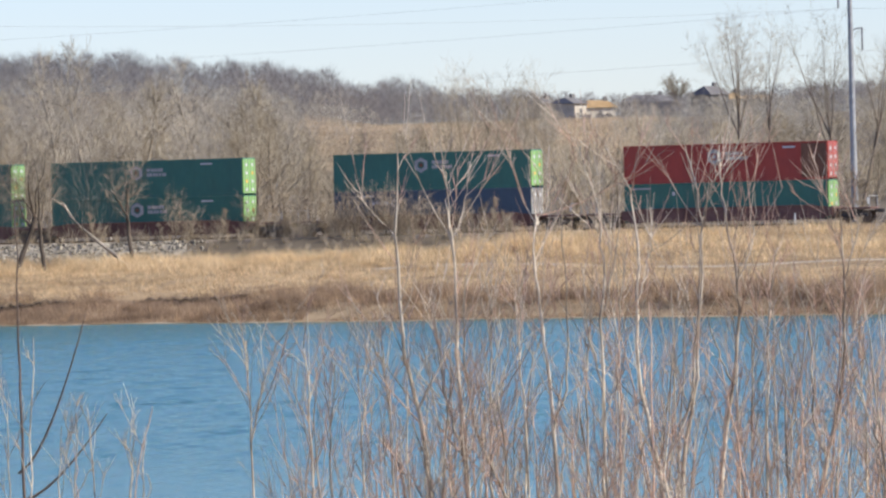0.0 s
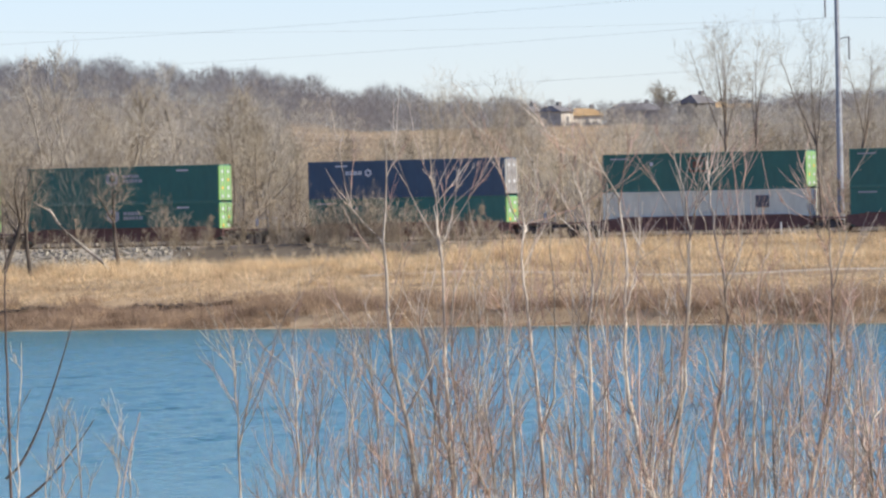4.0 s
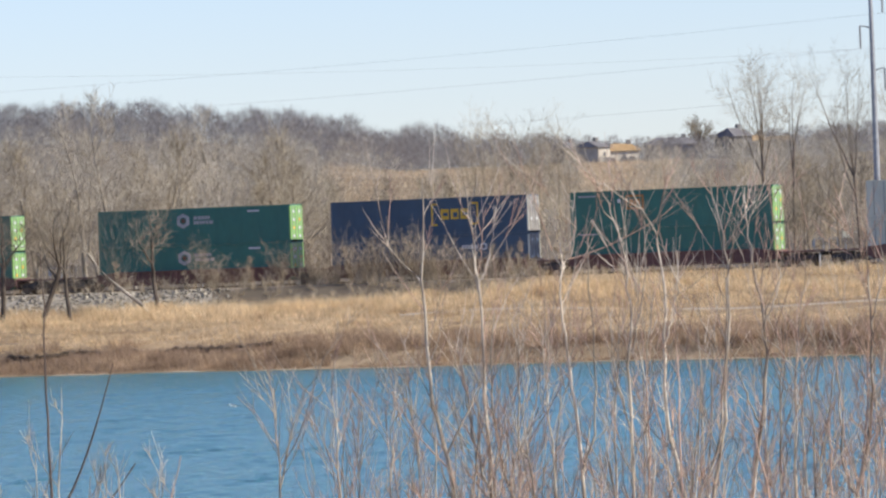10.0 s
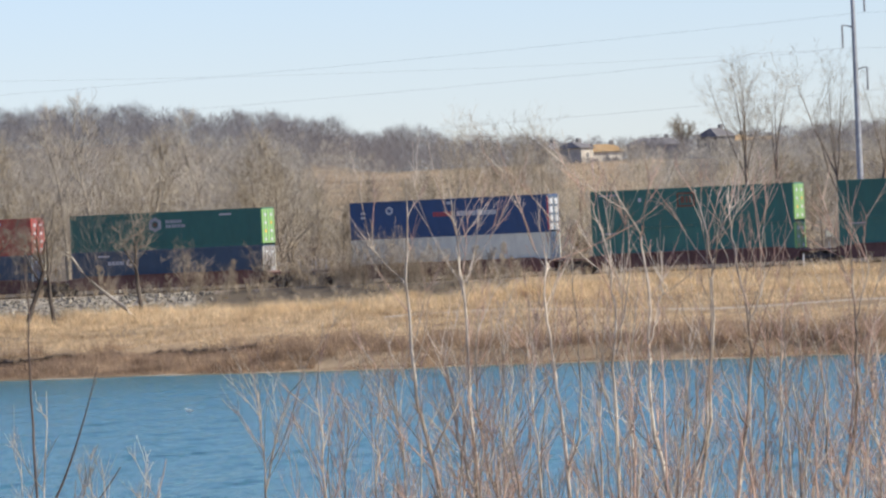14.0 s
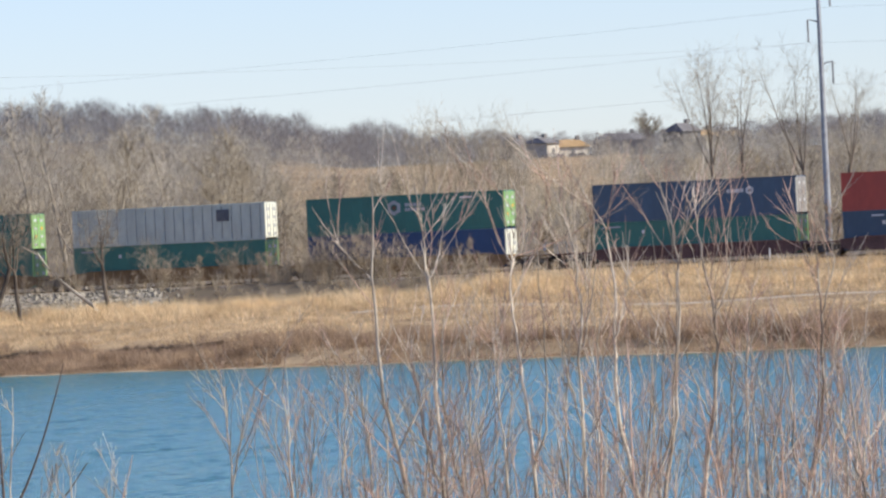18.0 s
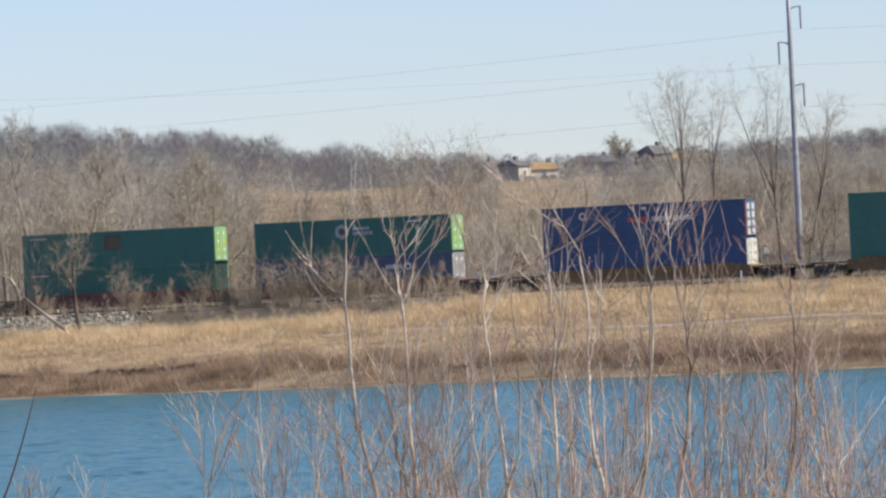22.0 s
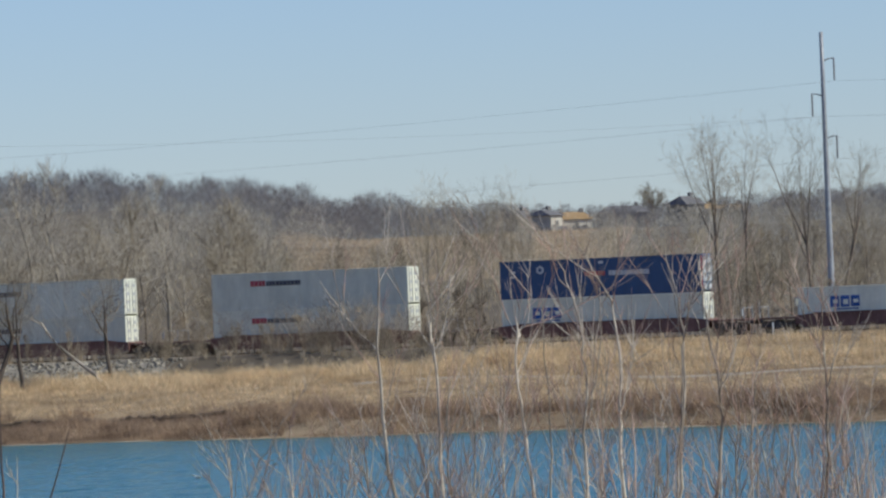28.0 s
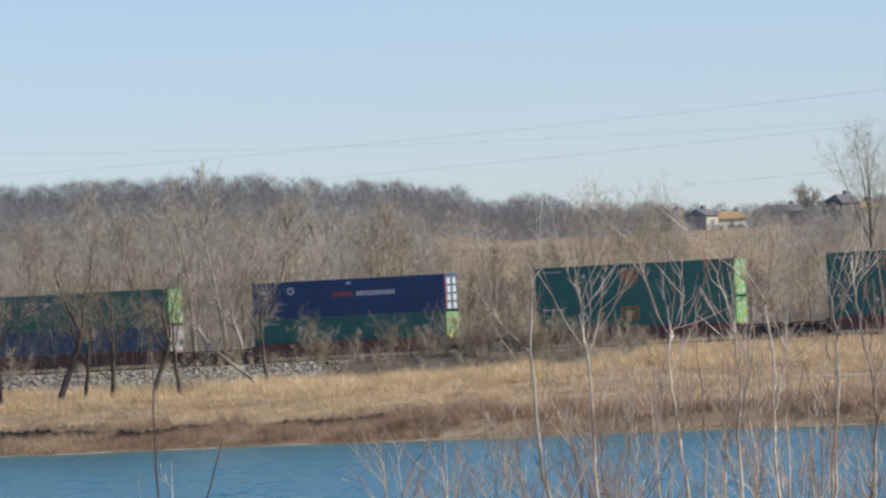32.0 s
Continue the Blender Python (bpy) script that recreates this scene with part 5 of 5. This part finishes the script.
def willow(way, y, thick, seed, bark, tones, branches, reach, label, forks=(), bare=0.60):
    """A sapling whose stem and forks pass through places (x, z) on the bank; branches and shoots grow from them."""
    rng = random.Random(seed)
    foot_x = way[0][0]
    z0 = float(land(foot_x, y)) - 0.1
    ob = thing("willow_sapling", label, "sapling", pose(foot_x, y, z0), group="saplings on the near bank")
    place = lambda p: Vector((p[0] - foot_x, rng.uniform(-0.03, 0.03), p[1] - z0))
    line = bending(rng, [Vector((0, 0, 0))] + [place(p) for p in way[1:]], 6, 0.0045)
    h = line[-1].z
    v, f = [], []
    radii = [thick * 0.92 * max(1 - p.z / h, 0) ** 0.72 + 0.0014 for p in line]
    tube(v, f, line, radii, 6)
    trunk = part("stem", mesh_of("stem", v, f, bark, True), ob)
    lines = [(line, radii, branches, bare)]      # bare: the share of the line before its first branch
    for fork in forks:
        fl = bending(rng, [place(p) for p in fork], 5, 0.0045)
        near = max(k for k in range(len(line) - 1) if line[k].z <= fl[0].z or k == 0)
        share = (fl[0].z - line[near].z) / (line[near + 1].z - line[near].z)
        fl[0] = line[near].lerp(line[near + 1], min(max(share, 0), 1))
        v, f = [], []
        fr = taper(max(radii[near] * 0.72, 0.0030), 0.0013, len(fl))
        tube(v, f, fl, fr, 5)
        part("limb", mesh_of("limb", v, f, bark, True), ob)
        lines.append((fl, fr, max(2, branches // 4), 0.15))
    for pts, rad, count, first in lines:
        n = len(pts) - 1
        for i in range(count):
            q = first + (0.97 - first) * (i + rng.random()) / count
            k = min(int(q * n), n - 1)
            start = pts[k].lerp(pts[k + 1], q * n - k)
            length = reach * rng.uniform(0.4, 1.15) * (1.35 - 0.85 * q)
            bp = stem(rng, start, aside(rng, pts[k + 1] - pts[k], rng.uniform(20, 42)), length, 6, 0.07, 0.07)
            v, f = [], []
            tube(v, f, bp, taper(max(rad[k] * rng.uniform(0.32, 0.55), 0.0023), 0.0010, 7), 4)
            limb = part("branch", mesh_of("branch", v, f, bark if rng.random() < 0.6 else rng.choice(tones), True), ob)
            tagged(part("shoot_spray", twiggy(rng, bp, length, rng.randint(3, 6), rng.choice(tones)), limb, "spray of thin leafless shoots"), kind="stuff")
    return ob


TONES = (SHOOT, SHOOT, SHOOT, PALE_SHOOT, WILLOW)
# the chief saplings: foot, places that the stem passes, thickness; then their forks
CHIEF = [
    (((0.02, 4.5), (-0.05, 7.26), (-0.10, 7.67), (-0.15, 7.95), (-0.15, 8.71)), 0.021, [((-0.15, 8.31), (-0.26, 8.42), (-0.29, 8.57)), ((-0.10, 7.67), (0.0, 7.86), (0.06, 8.02))]),
    (((0.12, 4.5), (0.08, 7.26), (0.06, 7.65), (0.05, 8.31), (0.01, 8.67)), 0.019, [((0.05, 8.31), (0.09, 8.41), (0.12, 8.59)), ((0.07, 7.5), (0.0, 7.73), (-0.03, 8.08)), ((0.05, 8.25), (0.03, 8.45), (0.05, 8.55))]),
    (((0.30, 4.5), (0.24, 7.25), (0.13, 7.54), (0.08, 7.90), (0.10, 8.2)), 0.015, [((0.13, 7.54), (0.19, 7.8), (0.22, 8.05))]),
    (((0.20, 4.5), (0.17, 7.25), (0.17, 7.64), (0.19, 8.10)), 0.014, [((0.17, 7.6), (0.25, 7.85), (0.29, 8.25))]),
    (((0.46, 4.5), (0.42, 7.24), (0.39, 7.85), (0.36, 8.15), (0.36, 8.47)), 0.020, [((0.37, 8.33), (0.31, 8.46), (0.26, 8.61)), ((0.36, 8.34), (0.40, 8.42), (0.42, 8.54)), ((0.41, 7.57), (0.47, 7.76), (0.47, 8.1), (0.46, 8.52))]),
    (((0.60, 4.5), (0.60, 7.24), (0.60, 7.92), (0.61, 8.22), (0.58, 8.48), (0.50, 8.69)), 0.016, [((0.60, 8.0), (0.66, 8.2), (0.68, 8.52)), ((0.60, 7.7), (0.55, 7.95), (0.53, 8.2))]),
]
CHIEF += [
    (((0.86, 4.5), (0.82, 7.23), (0.74, 7.79), (0.74, 8.37), (0.63, 8.66)), 0.020, [((0.81, 7.40), (0.92, 7.63), (0.97, 8.0), (0.99, 8.34), (1.05, 8.61)), ((0.74, 8.05), (0.79, 8.2), (0.80, 8.4))]),
    (((0.93, 4.5), (0.90, 7.4), (0.95, 7.75), (0.99, 8.34), (0.93, 8.67)), 0.017, [((0.99, 8.34), (1.03, 8.45), (1.06, 8.6))]),
    (((0.98, 4.5), (1.03, 7.22), (1.12, 7.90), (1.12, 8.12), (1.08, 8.40), (1.07, 8.63)), 0.019, [((1.11, 7.69), (1.04, 7.85), (0.98, 8.06)), ((1.12, 8.1), (1.18, 8.25), (1.20, 8.45))]),
    (((1.36, 4.5), (1.41, 7.21), (1.51, 7.72), (1.53, 8.10), (1.52, 8.48)), 0.020, [((1.43, 7.44), (1.40, 7.62), (1.39, 7.89), (1.33, 8.17)), ((1.52, 8.23), (1.48, 8.32), (1.44, 8.43)), ((1.53, 8.1), (1.58, 8.28), (1.57, 8.42))]),
    (((1.34, 4.5), (1.30, 7.21), (1.29, 7.81), (1.24, 8.05)), 0.014, [((1.30, 7.5), (1.36, 7.72), (1.34, 8.0))]),
    (((1.76, 4.5), (1.72, 7.25), (1.66, 7.46), (1.56, 7.74), (1.55, 7.9)), 0.014, [((1.66, 7.46), (1.70, 7.75), (1.69, 8.05))]),
]
for i, (way, thick, forks) in enumerate(CHIEF):
    willow(way, 24.3 + 0.04 * i, thick, 900 + i, WILLOW, TONES, 15, 0.42, "pale-barked leafless willow sapling with forked limbs", forks, 0.25)
SIDE = [(-0.66, -0.72, 7.59, -0.73, 7.95), (-0.51, -0.50, 7.54, -0.52, 7.94), (-0.26, -0.31, 7.57, -0.29, 7.9), (-0.38, -0.43, 7.5, -0.40, 7.82), (-0.16, -0.20, 7.6, -0.24, 8.0), (-0.05, 0.02, 7.6, -0.02, 7.95),
        (0.36, 0.30, 7.7, 0.28, 8.1), (0.52, 0.54, 7.6, 0.58, 8.12), (0.70, 0.67, 7.7, 0.70, 8.2), (1.12, 1.18, 7.6, 1.22, 8.15), (1.22, 1.24, 7.6, 1.29, 8.22), (1.60, 1.62, 7.6, 1.60, 8.0)]
for i, (foot, mx, mz, top, tz) in enumerate(SIDE):
    willow(((foot, 4.5), (mx, mz), (top, tz)), 24.1 + 0.09 * i, 0.012, 340 + i, WILLOW, TONES, 12, 0.42, "slender leafless willow sapling with reddish shoots",
           [((-0.72, 7.57), (-0.66, 7.82), (-0.52, 8.09))] if i == 0 else (), 0.45)
LEFT = [(-1.60, -1.53, 7.98), (-1.42, -1.39, 7.68), (-1.27, -1.36, 7.70), (-1.52, -1.47, 7.62), (-1.68, -1.69, 7.72), (-1.20, -1.17, 7.55), (-1.30, -1.22, 7.62), (-1.93, -1.88, 7.66), (-1.98, -2.0, 7.6)]
for i, (foot, top, tz) in enumerate(LEFT):
    willow(((foot, 4.5), (foot * 0.4 + top * 0.6, 7.2), (top, tz)), 24.3 + 0.2 * i, 0.0085, 370 + i, WILLOW, (PALE_SHOOT, WILLOW), 4, 0.34, "thin pale leafless shoot on the bank", (), 0.55)
rng = random.Random(5)
for i in range(78):
    x = rng.uniform(-0.62, 1.85) if i < 46 else rng.uniform(0.0, 1.9)
    slope = rng.gauss(0, 0.10)
    tz = 7.45 + 0.68 * rng.random() ** 1.3 if x > -0.1 else rng.uniform(7.4, 7.85)
    knee = min(rng.uniform(6.8, 7.3), tz - 0.6)
    at_z = lambda z, w: (x + w * (z - 7.4), z)
    wide = slope + rng.choice((-1, 1)) * rng.uniform(0.13, 0.30)
    split = at_z(knee, slope)
    forks = [(split, (split[0] + wide * 0.25, knee + 0.25), (split[0] + wide * (tz - knee) * rng.uniform(0.6, 0.9), tz - rng.uniform(0.0, 0.25)))]
    if rng.random() < 0.5:
        other = slope * 0.5 - (wide - slope) * rng.uniform(0.5, 0.9)
        forks.append((split, (split[0] + other * 0.2, knee + 0.2), (split[0] + other * (tz - knee) * 0.8, tz - rng.uniform(0.1, 0.35))))
    willow(((x - slope * 1.2, 4.5), split, (x + slope * (tz - 7.4), tz)), rng.uniform(23.4, 26.2), rng.uniform(0.008, 0.012), 400 + i,
           rng.choice((WILLOW, WILLOW, SHOOT)), TONES, 7, 0.40, "thin reddish leafless willow shoots", forks, 0.42)
willow(((-1.63, 4.5), (-1.60, 7.3), (-1.595, 7.85), (-1.60, 8.5)), 24.5, 0.013, 481, DARK_STEM, (DARK_STEM,), 0, 0.1, "thin dark bare stem with long curved branches")
willow(((-1.24, 4.5), (-1.18, 7.3), (-1.10, 7.70)), 24.5, 0.008, 482, SHOOT, (SHOOT,), 0, 0.1, "thin reddish bare shoot")
willow(((-1.38, 4.5), (-1.39, 7.3), (-1.40, 7.55)), 24.5, 0.007, 483, SHOOT, (SHOOT,), 0, 0.1, "thin reddish bare shoot")
base_z = float(land(-1.64, 25.0))
for rise, ends_at in ((7.44, (-1.37, 8.05)), (7.33, (-1.30, 7.66))):
    curved = thing("curved_branch", "long dark branch curving upwards from the stem", "branch", pose(-1.645, 25.0, base_z))
    v, f = [], []
    ex, ez = ends_at
    pts = [Vector(((ex + 1.645) * q ** 0.72, 0, rise - base_z + (ez - rise) * q ** 1.12)) for q in np.linspace(0, 1, 12)]
    tube(v, f, pts, taper(0.0062, 0.0022, 12), 5)
    part("branch", mesh_of("branch", v, f, DARK_STEM, True), curved)


# ---- stones of the bank ----
def stone_mesh(seed):
    rng = random.Random(seed)
    bm = bmesh.new()
    bmesh.ops.create_icosphere(bm, subdivisions=1, radius=0.5)
    for v in bm.verts:
        v.co *= rng.uniform(0.7, 1.1)
        v.co.z *= 0.7
    me = bpy.data.meshes.new("stone")
    bm.to_mesh(me), bm.free()
    me.materials.append(STONE)
    return me


riprap = thing("riprap", "pale broken limestone on the railway bank", "riprap", kind="structure")
stones = [stone_mesh(k) for k in range(6)]
for i in range(300):
    x = rng.uniform(-44, -20)
    y = track_y(x) - rng.uniform(7.2, 11.6)
    s = rng.uniform(0.35, 0.7)
    ob = part("stone", rng.choice(stones), riprap, at=pose(x, y, float(land(x, y)) - 0.04, rng.uniform(0, 360), rng.uniform(0, 40), rng.uniform(0, 360)))
    ob.scale = (s, s, s)

v, f = [], []
for i in range(2200):      # smaller rubble between them
    x = rng.uniform(-52, -18)
    y = track_y(x) - rng.uniform(7.0, 12.6)
    s = rng.uniform(0.2, 0.42)
    k = len(v)
    m = pose(x, y, float(land(x, y)) - 0.02, rng.uniform(0, 360), rng.uniform(0, 40), rng.uniform(0, 360))
    pick = rng.choice(stones)
    v += [m @ (p.co * s) for p in pick.vertices]
    f += [[n + k for n in q.vertices] for q in pick.polygons]
tagged(part("rubble", mesh_of("rubble", v, f, STONE), riprap), kind="stuff")

# ---- sleepers ----
tie = boxes("sleeper", TIMBER, [((-0.12, -1.28, -0.14), (0.12, 1.28, 0.0))], 0.015)
sleepers = thing("sleepers", "dark timber sleepers under the rails", "sleepers", kind="structure")
for k in range(170):
    x, y = along(-46 + k * 0.55)
    part("sleeper", tie, sleepers, at=pose(x, y, 4.778, rz=-SLANT))


# ---- what moves ----
def motions():
    for ob, front, z in moving:
        walk(ob, [(t, at_track(s, z)) for t, s in runs(front)])
    gull.scale = (0.8, 0.8, 0.8)
    walk(gull, [(0.0, pose(-7.91, 332, 0.0)), (5.5, pose(-10.30, 331.5, 0.0)), (9.0, pose(-11.61, 331.3, 0.0)), (13.0, pose(-13.41, 330.8, 0.0)), (16.5, pose(-14.8, 330.2, 0.0)),
                (18.0, pose(-22.5, 330, 1.2)), (20.0, pose(-30.0, 330, 1.8)), (24.6, pose(-29.0, 328, 1.6)), (26.3, pose(-11.3, 327.2, 0.0)), (28.0, pose(-11.40, 327.1, 0.0)), (32.0, pose(-11.82, 326.0, 0.0))])


motions()
